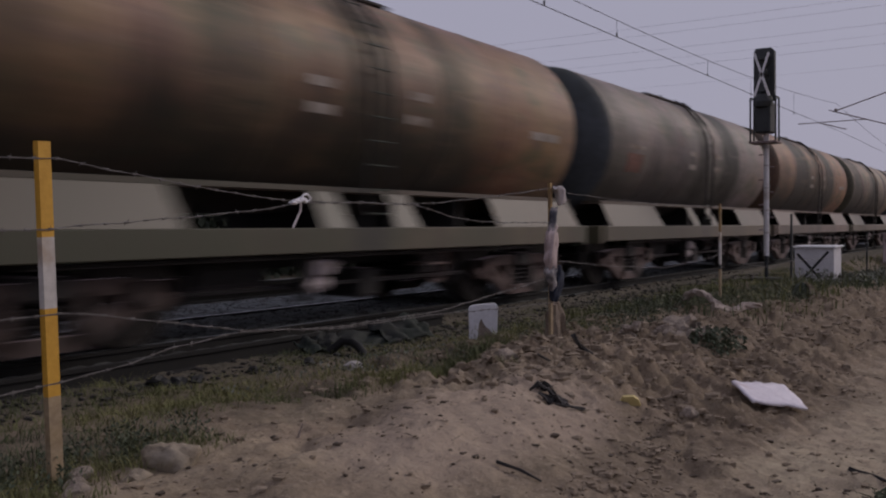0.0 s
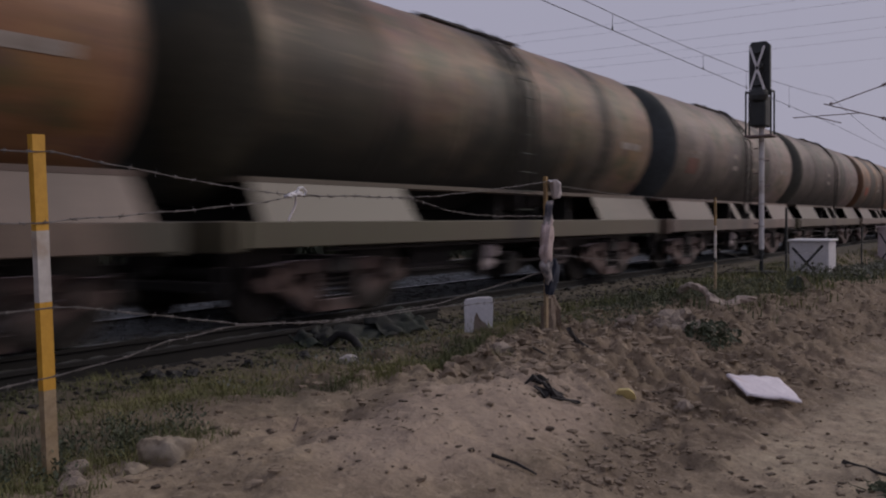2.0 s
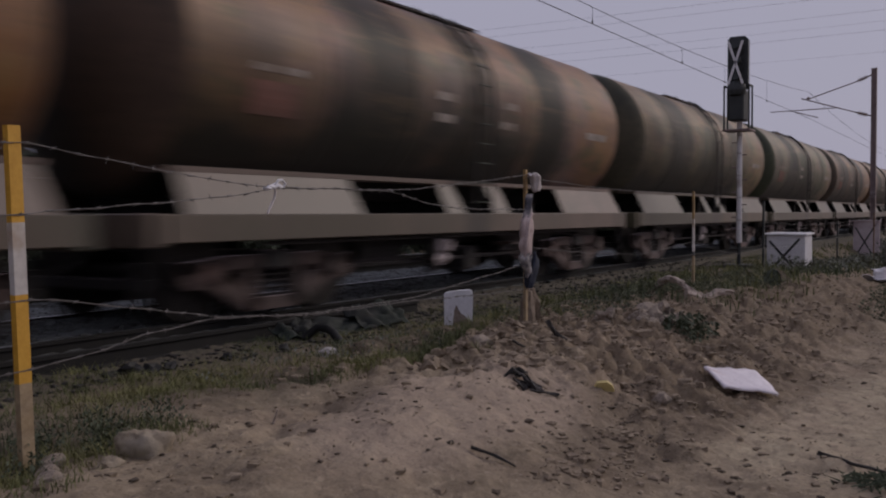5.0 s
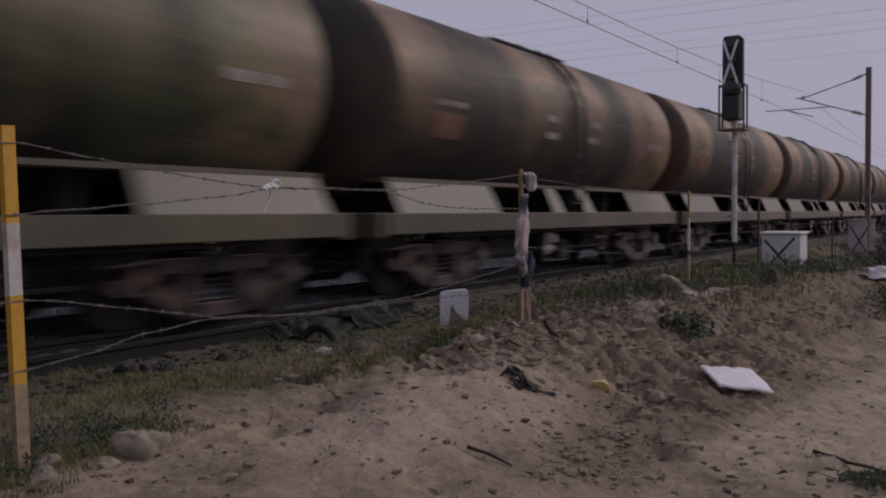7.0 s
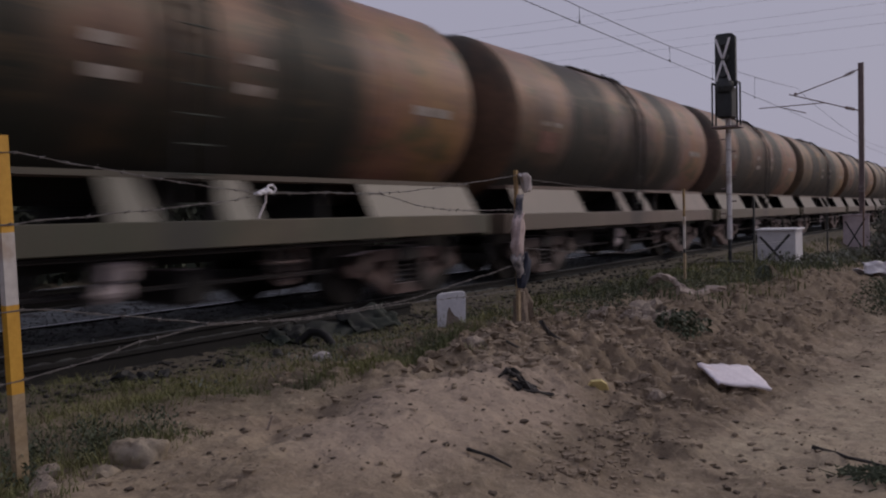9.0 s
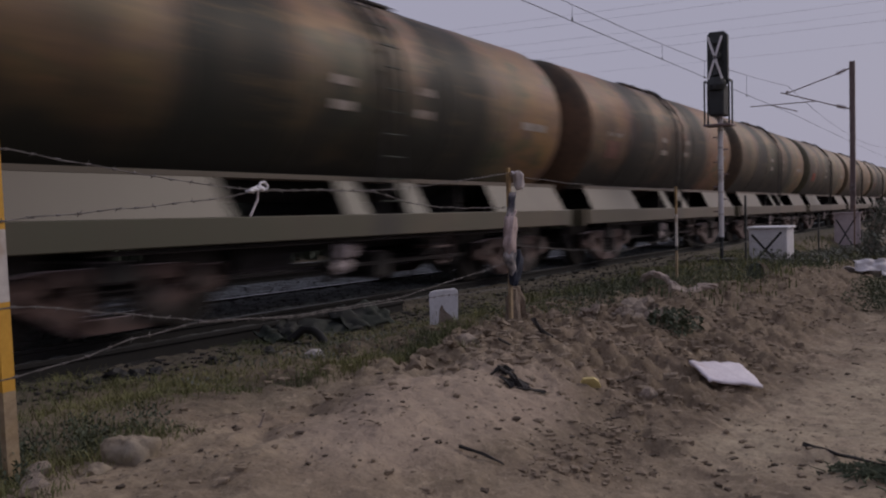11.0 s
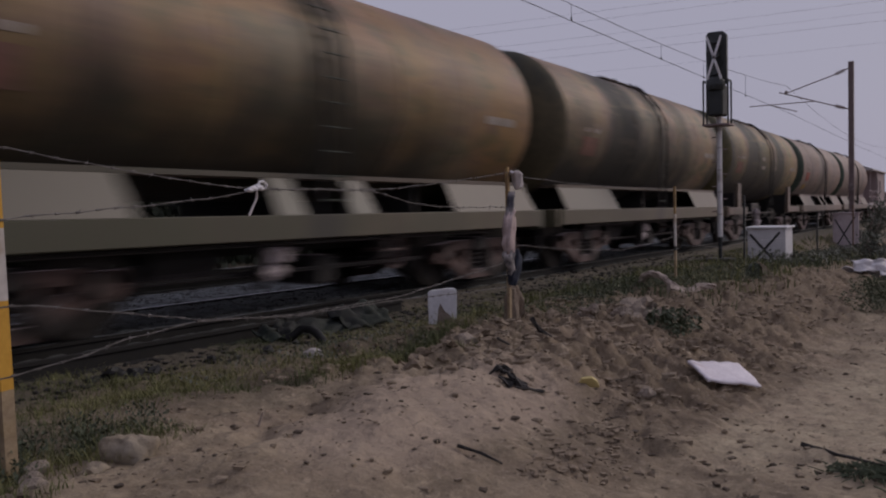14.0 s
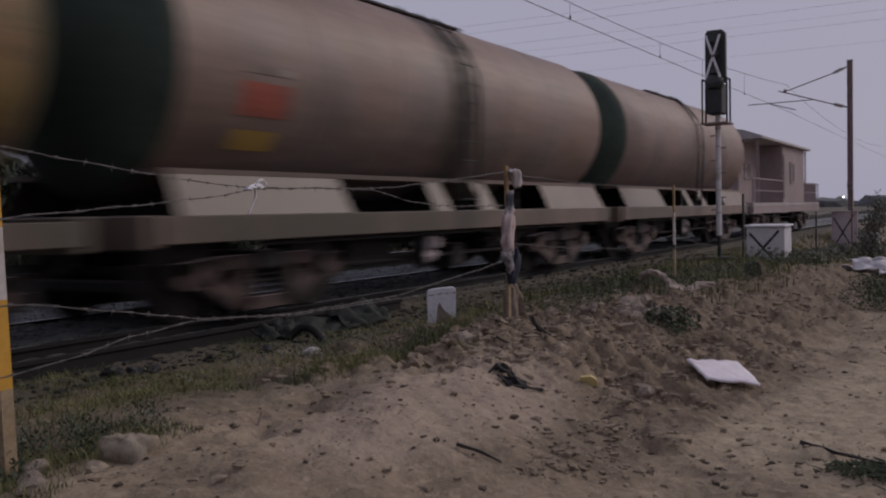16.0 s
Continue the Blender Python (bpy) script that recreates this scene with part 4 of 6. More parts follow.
train = {}
patterns = {}
for n, (openings, base, worn, bands, soot, marks, patch) in WAGONS.items():
    if openings not in patterns:
        w = patterns[openings] = tank_wagon(openings) if openings else frameless_wagon()
    else:
        w = copy_thing(patterns[openings], Matrix.Identity(4))
    train[n] = w
for n, (openings, base, worn, bands, soot, marks, patch) in WAGONS.items():
    w = train[n]
    grey = sum(base) / 3
    base = tuple(max(grey + 1.6 * (c - grey), 0.01) for c in base)
    grey = sum(worn) / 3
    worn = tuple(max(grey + 1.5 * (c - grey), 0.01) for c in worn)
    base, worn = [tuple(c * k for c, k in zip(col, (1.10, 1.00, 0.96))) for col in (base, worn)]
    paint = tank_paint("tank_paint", base, worn, bands, soot, patch)
    # shell colour scaled down: the shade on ends turned from the light
    end = END_TONES.get(n, tuple(0.42 * c + 0.026 for c in base))
    end_paint = surface("shaded_end_paint", tuple(0.45 * c for c in end), tuple(0.95 * c for c in end), 0.8, scale=1.2, fine=9, bump=0.1, c3=(0.022, 0.027, 0.022), spot=0.52)
    for o in w.children:
        kind = o.name.split(".")[0]
        if n in OLIVE and kind in ("sole_bar", "headstock", "cradle_plate", "cradle_post", "cradle_shelf"):
            o.material_slots[0].link = "OBJECT"
            o.material_slots[0].material = M_sole_dark if kind in ("sole_bar", "headstock") else M_plate_dark
        if kind in ("tank", "tank_end"):
            o.material_slots[0].link = "OBJECT"
            o.material_slots[0].material = paint if kind == "tank" else end_paint
            tone = "rust-brown" if base[0] > 1.7 * base[1] else "olive-brown" if base[2] < 0.09 else "grey-brown"
            tagged(o, tone + (" tank shell streaked with dark oil bands" if kind == "tank" else " grimy dished tank end with its shade painted in"))
    if "l" in marks:
        for x, z in ((4.45, 2.62), (4.45, 2.33), (6.25, 2.36), (6.25, 2.66)):
            part("marking_panel", curved_patch(x, x + .42, z, z + .11), M_mark, w, "faded whitish stencil panel")
    if "w" in marks:
        part("marking_strip", curved_patch(9.45, 10.35, 2.42, 2.54), M_mark, w, "faded white lettering band")
    if "r" in marks:
        part("hazard_panel", curved_patch(.95, 1.7, 2.12, 2.47), M_markbright if n in (-4, 0, -16) else M_markred, w, "faded red hazard panel")
        part("hazard_strip", curved_patch(.95, 1.7, 2.56, 2.64), M_mark, w)
    if "y" in marks:
        part("hazard_strip", curved_patch(.95, 1.6, 1.78, 1.98), M_markyel, w, "yellow hazard strip")


def brake_van():
    v = thing("brake_van", "dull red-brown guard's brake van at the tail of the train", "rail wagon", group="wagons of the train")
    L = 13.2
    part("deck", box(B(), -.2, L + .2, -1.42, 1.42, 1.02, 1.14, .01), M_vanroof, v)
    for s in (-1, 1):
        part("sole_bar", box(B(), -.2, L + .2, min(s * 1.28, s * 1.42), max(s * 1.28, s * 1.42), .78, 1.02), M_van, v)
    cab = part("cabin", box(B(), 5.0, 9.7, -1.38, 1.38, 1.14, 3.30, .02), M_van, v)
    part("verandah_wall", box(B(), 1.6, 5.0, -.55, .55, 1.14, 3.30, .02), M_van, v)
    bm = B()
    prof = [(-1.55, 3.30), (-1.55, 3.38), (-.9, 3.62), (0, 3.70), (.9, 3.62), (1.55, 3.38), (1.55, 3.30)]
    along_x(bm, prof, .6, 10.3)
    part("roof", bm, M_vanroof, v)
    for x0, x1, z0, z1 in ((6.5, 7.2, 1.95, 2.65),):
        f = part("window", box(B(), x0, x1, -1.41, -1.385, z0, z1), M_vanpane, cab)
        bm = B()
        for a, b2, c, d in ((x0 - .06, x1 + .06, z1, z1 + .06), (x0 - .06, x1 + .06, z0 - .06, z0), (x0 - .06, x0, z0, z1), (x1, x1 + .06, z0, z1)):
            box(bm, a, b2, -1.425, -1.385, c, d)
        part("window_frame", bm, M_van, f)
    part("door", box(B(), 5.05, 5.35, -1.405, -1.385, 1.3, 2.95), M_vanpane, cab)
    part("notice_board", box(B(), 2.4, 3.6, -.585, -.555, 2.0, 2.55), M_valve, v)
    for a, b2 in ((-.1, 5.0), (9.7, L + .1)):
        k = int((b2 - a) / .55)
        for s in (-1, 1):
            part("handrail", tube(B(), (a, s * 1.38, 1.95), (b2, s * 1.38, 1.95), .025, 6), M_van, v)
            part("handrail", tube(B(), (a, s * 1.38, 1.55), (b2, s * 1.38, 1.55), .02, 6), M_van, v)
            for i in range(k + 1):
                x = a + (b2 - a) * i / k
                part("stanchion", tube(B(), (x, s * 1.38, 1.14), (x, s * 1.38, 1.95), .022, 6), M_van, v)
    for x in (.75, 10.15):
        for s in (-1, 1):
            part("roof_post", tube(B(), (x, s * 1.36, 1.14), (x, s * 1.36, 3.32), .03, 6), M_van, v)
    part("tail_panel", box(B(), L - .05, L + .1, -1.3, 1.3, 1.14, 1.95), M_van, v)
    bm = box(B(), 3.2, 10.0, -.3, .3, .6, 1.02)
    box(bm, 4.2, 5.4, -1.2, -.5, .4, .8)
    part("undergear", bm, M_under, v)
    bogie(v, 2.3)
    bogie(v, L - 2.3)
    return v


train[2] = brake_van()

# ---- fence ----
FENCE_Y = 4.0
posts = []


def fence_post(label, x, z0, z1, colours, w=0.05, lean=0.0):
    """An angle-iron post in painted lengths: colours are (material, top height) from the bottom."""
    p = thing("fence_post", label, "fence post", (x, FENCE_Y, z0), "posts of the wire fence")
    z = -0.3
    for k, (m, top) in enumerate(colours):
        h0, h1 = z, (z1 - z0) * top if top <= 1 else top
        bm = B()
        t = w * 0.16
        for x0, x1, y0, y1 in ((-w / 2, w / 2, -t, 0), (-w / 2, -w / 2 + t, 0, w * .45)):
            box(bm, x0, x1, y0, y1, h0, h1)
        part("post_section", bm, m, p)
        z = h1
    p.rotation_euler = (0, radians(lean), 0)
    posts.append((x, z1))
    return p


fence_post("angle-iron fence post in yellow and white paint bands", 2.615, -0.136, 1.505,
           [(M_postdirty, 0.25), (M_yellow, 0.51), (M_postwhite, 0.72), (M_yellow, 1.0)], 0.066, -1.4)
fence_post("rusty yellow-tipped fence post with cloth tied round it", 7.93, -0.04, 1.505,
           [(M_postdirty, 0.35), (M_rust, 0.75), (M_ochre, 1.0)], 0.045)
fence_post("thin fence post with a rusty yellow top", 13.46, -0.20, 1.40,
           [(M_postdirty, 0.40), (M_black, 0.44), (M_postwhite, 0.74), (M_ochre, 1.0)], 0.045)
fence_post("thin dark fence post beside the cabinet", 18.0, -0.20, 1.29, [(M_black, 1.0)], 0.055)
fence_post("thin dark fence post in the weeds", 26.77, -0.30, 0.85, [(M_black, 1.0)], 0.06)
fence_post("leaning dark fence post before a white cabinet", 34.6, -0.65, 1.05, [(M_rust, 1.0)], 0.07)
fence_post("angle-iron fence post in yellow and white paint bands", -2.9, -0.15, 1.5,
           [(M_postwhite, 0.3), (M_yellow, 0.5), (M_postwhite, 0.72), (M_yellow, 1.0)], 0.078)


def barbed(label, pts, sag=0.0, barbs=True):
    """A barbed strand through points; a run between two points hangs by sag."""
    w = thing("barbed_wire", label, "wire", group="strands of the wire fence")
    path = []
    for a, b in zip(pts, pts[1:]):
        k = max(2, int((Vector(b) - Vector(a)).length / 0.12))
        for i in range(k):
            u = i / k
            q = Vector(a).lerp(Vector(b), u)
            q.z -= sag * 4 * u * (1 - u)
            q += 0.006 * Vector((0, noise.noise(q * 5), noise.noise(q * 4 + Vector((3, 1, 7)))))
            path.append(q)
    path.append(Vector(pts[-1]))
    bm = B()
    sweep(bm, path, 0.0022, 5)
    sweep(bm, [p + Vector((0, 0.004 * math.sin(i * 1.9), 0.006 * math.cos(i * 1.9))) for i, p in enumerate(path)], 0.0019, 5)
    part("strand", bm, M_wire, w)
    if barbs:
        rb = random.Random(len(path))
        bm = B()
        for i in range(1, len(path) - 1):
            d = Vector((rb.uniform(-.5, .5), rb.uniform(-1, 1), rb.uniform(-1, 1))).normalized() * 0.022
            tube(bm, path[i] - d, path[i] + d, 0.0016, 4)
            tube(bm, path[i] - Vector((.012, 0, 0)), path[i] + Vector((.012, 0, 0)), 0.006, 5)
        tagged(part("barbing", bm, M_wire, w), kind="stuff")
    return w


def F(x, z, y=FENCE_Y - 0.012):
    return (x, y, z)
top = "sagging barbed wire strand of the trackside fence"
barbed(top, [F(-2.9, 1.44), F(-1.2, 1.34), F(.6, 1.34), F(2.64, 1.425), F(2.92, 1.388), F(3.26, 1.348), F(3.65, 1.302), F(4.10, 1.262), F(4.30, 1.254), F(5.23, 1.252), F(5.88, 1.267), F(7.04, 1.365), F(7.91, 1.453)])
barbed(top, [F(-2.9, 1.1), F(-.2, .98), F(2.60, 1.084), F(2.91, 1.109), F(3.52, 1.151), F(4.10, 1.204), F(4.30, 1.240), F(5.0, 1.258), F(5.65, 1.25), F(6.12, 1.166), F(6.64, 1.121), F(7.90, 1.119)])
barbed(top, [F(-2.9, .7), F(-.2, .6), F(2.64, 0.676), F(2.89, 0.641), F(3.23, 0.582), F(3.83, 0.474), F(4.63, 0.405), F(5.84, 0.396), F(7.10, 0.357), F(7.93, 0.343)])
barbed(top, [F(-2.9, .3), F(-.2, .2), F(2.64, 0.335), F(3.04, 0.379), F(3.33, 0.429), F(3.83, 0.464), F(4.64, 0.414), F(5.92, 0.415), F(6.80, 0.491), F(7.43, 0.544), F(7.93, 0.60)])
barbed(top, [F(7.93, 0.753), F(9.29, 0.643), F(11.10, 0.552), F(13.46, 0.648), F(14.84, 0.452), F(16.32, 0.349), F(18.0, 0.413)], barbs=False)
barbed(top, [F(7.93, 1.428), F(9.32, 1.378), F(11.13, 1.344), F(13.46, 1.364)], barbs=False)
barbed(top, [F(18.0, 0.39), F(21.46, 0.350), F(26.77, 0.397)], barbs=False)
barbed(top, [F(18.0, 0.9), F(22, 0.78), F(26.77, 0.78), F(34.6, .9)], barbs=False)

# white rag knotted on the wires
rag = thing("rag_knot", "scrap of white plastic knotted round the barbed wire", "rag")
bm = B()
for k, (dx, dz, s) in enumerate(((0, 0, .036), (.04, .010, .032), (-.04, -.010, .026), (.07, .0, .022))):
    lump(bm, (4.33 + dx, FENCE_Y - .012, 1.252 + dz), (s, .024, .020), .5, k)
sweep(bm, [(4.36, FENCE_Y - .02, 1.26), (4.38, FENCE_Y - .02, 1.295), (4.42, FENCE_Y - .02, 1.30), (4.45, FENCE_Y - .02, 1.275), (4.43, FENCE_Y - .02, 1.25)], .009, 6)
part("knot", bm, M_white, rag)
bm = sweep(B(), [(4.36, FENCE_Y - .015, 1.25), (4.35, FENCE_Y - .02, 1.19), (4.31, FENCE_Y - .02, 1.13), (4.28, FENCE_Y - .02, 1.085)], .008, 5)
part("loose_end", bm, M_cloth, rag)


# ---- rags tied to the second post ----
def rag_bundle(label, material, rings, seed):
    """Bunched cloth: rings (x, y, z, half width, half depth) from the top down, folded by noise."""
    bm = B()
    seg, loops = 18, []
    fine = []
    for a, b in zip(rings, rings[1:]):
        for i in range(4):
            fine.append([p + (q - p) * i / 4 for p, q in zip(a, b)])
    fine.append(list(rings[-1]))
    for j, (x, y, z, hw, hd) in enumerate(fine):
        loop = []
        for k in range(seg):
            a = 2 * math.pi * k / seg
            f = 1 + .35 * noise.noise(Vector((math.cos(a) * 1.6, math.sin(a) * 1.6, j * .22 + seed))) + .22 * math.sin(5 * a + j * .35 + seed)
            loop.append(bm.verts.new((x + hw * f * math.cos(a), y + hd * f * math.sin(a), z + .03 * noise.noise(Vector((math.cos(a) * 2, math.sin(a) * 2, seed + 5))))))
        loops.append(loop)
    for p, q in zip(loops, loops[1:]):
        for k in range(seg):
            bm.faces.new((p[k], p[(k + 1) % seg], q[(k + 1) % seg], q[k]))
    bm.faces.new(loops[0])
    bm.faces.new(loops[-1][::-1])
    return tagged(link("rag", bm, material, True), label, "rag", "rags on the fence post")


RY = FENCE_Y - .035
rag_bundle("pale cloth knotted over the post top", M_cloth, [(7.95, RY, 1.45, .02, .03), (7.99, RY, 1.47, .04, .04), (8.05, RY, 1.43, .06, .05), (8.08, RY, 1.36, .055, .05), (8.08, RY, 1.30, .03, .03)], 1)
rag_bundle("greyish cloth strip wound down the post", M_rag, [(7.94, RY, 1.26, .015, .03), (7.91, RY, 1.20, .04, .03), (7.90, RY, 1.12, .035, .04), (7.88, RY, 1.03, .05, .04)], 2)
rag_bundle("pinkish cloth bound round the fence post", M_pink, [(7.91, RY, 1.08, .04, .04), (7.87, RY, 1.01, .075, .05), (7.86, RY, .88, .088, .05), (7.85, RY, .76, .090, .05), (7.86, RY, .69, .075, .04), (7.84, RY, .66, .03, .03)], 3)
rag_bundle("stained torn cloth ends hanging on the post", M_rag, [(7.86, RY, .71, .06, .04), (7.84, RY, .64, .085, .05), (7.86, RY, .57, .06, .04), (7.90, RY, .50, .045, .03), (7.89, RY, .46, .02, .02)], 4)
rag_bundle("dark blue cloth strip tied to the fence post", M_denim, [(7.99, RY, .70, .03, .04), (8.0, RY, .62, .07, .05), (7.98, RY, .52, .085, .05), (7.95, RY, .42, .075, .04), (7.93, RY, .36, .04, .03)], 5)

# ---- colour-light signal, out of use ----
sig = thing("railway_signal", "disused colour-light signal, black head crossed with white battens", "signal", (20.95, 5.2, -0.2))
part("base", box(B(), -.3, .3, -.3, .3, -.25, .12, .02), M_concrete, sig)
bm = B()
tube(bm, (0, 0, .1), (0, 0, .62), .042, 14)
part("foot", bm, M_black, sig)
tube_bm = tube(B(), (0, 0, .60), (0, 0, 3.35), .060, 16)
part("mast", tube_bm, M_mastwhite, sig, "white painted tubular mast")
for z in (1.1, 1.6, 2.1, 2.6, 3.0):
    part("mast_clip", tube(B(), (0, 0, z), (0, 0, z + .03), .067, 16), M_pale, sig)
bm = B()
box(bm, -.34, .2, -.30, .30, 3.10, 3.14)
part("platform", bm, M_steel, sig, "small steel maintenance platform")
for x, y in ((.0, -.27), (.0, .27), (-.3, -.27), (-.3, .27)):
    part("platform_rail", tube(B(), (x, y, 3.14), (x, y, 4.1), .02, 6), M_black, sig)
bm = B()
box(bm, -.30, .02, -.28, -.25, 4.08, 4.12)
box(bm, -.30, .02, .25, .28, 4.08, 4.12)
part("platform_rail", bm, M_black, sig)
bm = B()
pts = [(-.225, 4.02), (.225, 4.02), (.225, 5.12), (.17, 5.20), (-.14, 5.20), (-.225, 5.12)]
t = bmesh.new()
a = [t.verts.new((-.20, y, z)) for y, z in pts]
b = [t.verts.new((-.08, y, z)) for y, z in pts]
t.faces.new(a)
t.faces.new(b[::-1])
for i in range(len(pts)):
    j = (i + 1) % len(pts)
    t.faces.new((a[i], b[i], b[j], a[j]))
join(bm, t)
board = part("backing_board", bm, M_black, sig, "black backing board")
bm = B()
box(bm, -.36, .10, -.17, .17, 3.32, 4.02, .03)
lump(bm, (-.3, 0, 4.0), (.2, .22, .22), .1, 5)
part("lamp_unit", bm, M_black, sig)
bm = B()
for z in (4.2, 4.55, 4.9):
    tube(bm, (-.20, 0, z), (-.24, 0, z), .13, 16)
    tube(bm, (-.24, 0, z + .1), (-.40, 0, z + .12), .10, 12, .11)
part("lens_hood", bm, M_black, sig)
for s in (-1, 1):
    bm = B()
    a, b = Vector((-.42, -.155 * s, 4.12)), Vector((-.42, .155 * s, 5.06))
    d = (b - a).normalized()
    n = Vector((0, -d.z, d.y)) * .024
    t = bmesh.new()
    vs = [t.verts.new(p) for p in (a - n, a + n, b + n, b - n)]
    ws = [t.verts.new(p.co + Vector((.018 + .006 * s, 0, 0))) for p in vs]
    t.faces.new(vs)
    t.faces.new(ws[::-1])
    for i in range(4):
        t.faces.new((vs[i], ws[i], ws[(i + 1) % 4], vs[(i + 1) % 4]))
    join(bm, t)
    part("cross_batten", bm, M_white, sig, "white wooden batten")
for k in range(8):
    d = 1 if k % 2 else -1
    part("step_peg", tube(B(), (0, d * .05, .9 + .28 * k), (0, d * .17, .9 + .28 * k), .014, 6), M_steel, sig)

# ---- overhead line mast and cantilever ----
mast = thing("overhead_line_mast", "tall steel overhead line mast with a cantilever over the track", "mast", (44.4, 5.2, -0.3))
bm = B()
for y in (-.10, .10):
    box(bm, -.11, .11, y - .012, y + .012, 0, 7.75)
box(bm, -.012, .012, -.10, .10, 0, 7.75)
part("column", bm, M_steel, mast)
part("footing", box(B(), -.4, .4, -.4, .4, -.3, .25, .03), M_concrete, mast)
ZB = 0.3
arm = [((0, .12, 7.45), (0, .75, 7.20)), ((0, .75, 7.20), (0, 2.72, 6.28 + ZB)), ((0, .12, 5.35 + ZB), (0, .75, 5.55 + ZB)), ((0, .75, 5.55 + ZB), (0, 3.05, 6.32 + ZB)), ((0, 1.5, 5.80 + ZB), (0, 4.40, 5.78 + ZB)), ((-.02, 3.5, 5.78 + ZB), (-.02, 2.3, 5.40 + ZB))]
for k, (p, q) in enumerate(arm):
    ins = k in (0, 2)
    bm = B()
    if ins:
        tube(bm, p, q, .03, 8)
        d = Vector(q) - Vector(p)
        for i in range(5):
            c = Vector(p) + d * (.3 + .12 * i)
            tube(bm, c - d * .03, c + d * .03, .085, 12)
        part("insulator", bm, M_glassy, mast, "brown ribbed insulator")
    else:
        tube(bm, p, q, .026 if k < 4 else .022, 8)
        part("cantilever_tube", bm, M_steel, mast)
part("clamp", lump(B(), (0, 2.75, 6.30 + ZB), (.06, .08, .08), .2, 3), M_steel, mast)
part("mast_plate", box(B(), -.16, -.13, -.12, .12, 2.0, 2.3), M_valve, mast)


def wire_run(name, label, pts, r, sag):
    bm = B()
    path = []
    for a, b in zip(pts, pts[1:]):
        a, b = Vector(a), Vector(b)
        k = 24
        for i in range(k):
            u = i / k
            p = a.lerp(b, u)
            p.z -= sag * 4 * u * (1 - u)
            path.append(p)
    path.append(Vector(pts[-1]))
    sweep(bm, path, r, 5)
    return tagged(link(name, bm, M_cable), label, "overhead wire", "overhead wires")


SPAN = 54
MX = [44.4 + SPAN * k for k in (-3, -2, -1, 0, 1, 2, 3, 4)]
wire_run("contact_wire", "thin dark contact wire above the near track", [(x, 7.93 + .15 * (-1) ** k, 5.33) for k, x in enumerate(MX)], .009, .05)
wire_run("messenger_wire", "thin dark catenary wire above the contact wire", [(x, 7.93, 6.60) for x in MX], .008, .95)
for x in (8.5, 15.5, 19.0, 25.5, 30.0, 36.0):
    u = ((x - (44.4 - SPAN)) / SPAN)
    bm = tube(B(), (x, 7.93, 5.31), (x, 7.93, 6.60 - .95 * 4 * u * (1 - u)), .005, 5)
    tube(bm, (x, 7.93, 5.29), (x, 7.93, 5.37), .02, 6)
    tagged(link("dropper_wire", bm, M_cable), "thin dropper tying the contact wire to the catenary", "overhead wire", "overhead wires")
for k, z in enumerate((25.1, 26.5, 23.7, 21.7, 19.5, 23.3)):
    wire_run("power_line", "distant power transmission conductor across the sky", [(110 + k * 1.5, -160, z + 6), (110 + k * 1.5, 200, z + 6)], .011 if k < 4 else .008, 6.0)

for y in (-160, 200):
    tower = thing("line_tower", "far steel tower carrying the power transmission conductors", "pylon", (113.75, y, 0), "power line towers")
    for sx, sy in ((-1, -1), (-1, 1), (1, -1), (1, 1)):
        part("leg", tube(B(), (sx * 2.0, sy * 1.2, -.6), (sx * .5, sy * .4, 34), .10, 6), M_steel, tower)
    for k, z in enumerate((25.1, 26.5, 23.7, 21.7, 19.5, 23.3)):
        x = k * 1.5 - 3.75
        part("cross_arm", box(B(), min(x, 0) - .3, max(x, 0) + .3, -.4, .4, z + 5.86, z + 6.0), M_steel, tower)
    for k in range(8):
        z0, w0, w1 = 4.0 * k, 2.0 - 1.5 * 4 * k / 34, 2.0 - 1.5 * 4 * (k + 1) / 34
        for sy in (-1, 1):
            yy = sy * (1.2 - .8 * (z0 + 2) / 34)
            part("brace", tube(tube(B(), (-w0, yy, z0), (w1, yy, z0 + 4), .05, 5), (w0, yy, z0), (-w1, yy, z0 + 4), .05, 5), M_steel, tower)

far_mast = thing("overhead_line_mast", "far overhead line mast fading in the haze", "mast", (44.4 + SPAN * 2, 5.2, -0.3))
part("column", box(B(), -.13, .13, -.13, .13, 0, 7.6), M_steel, far_mast)
part("cantilever_tube", tube(tube(B(), (0, .1, 7.3), (0, 2.8, 6.6), .03, 6), (0, .1, 5.7), (0, 3.2, 6.65), .03, 6), M_steel, far_mast)


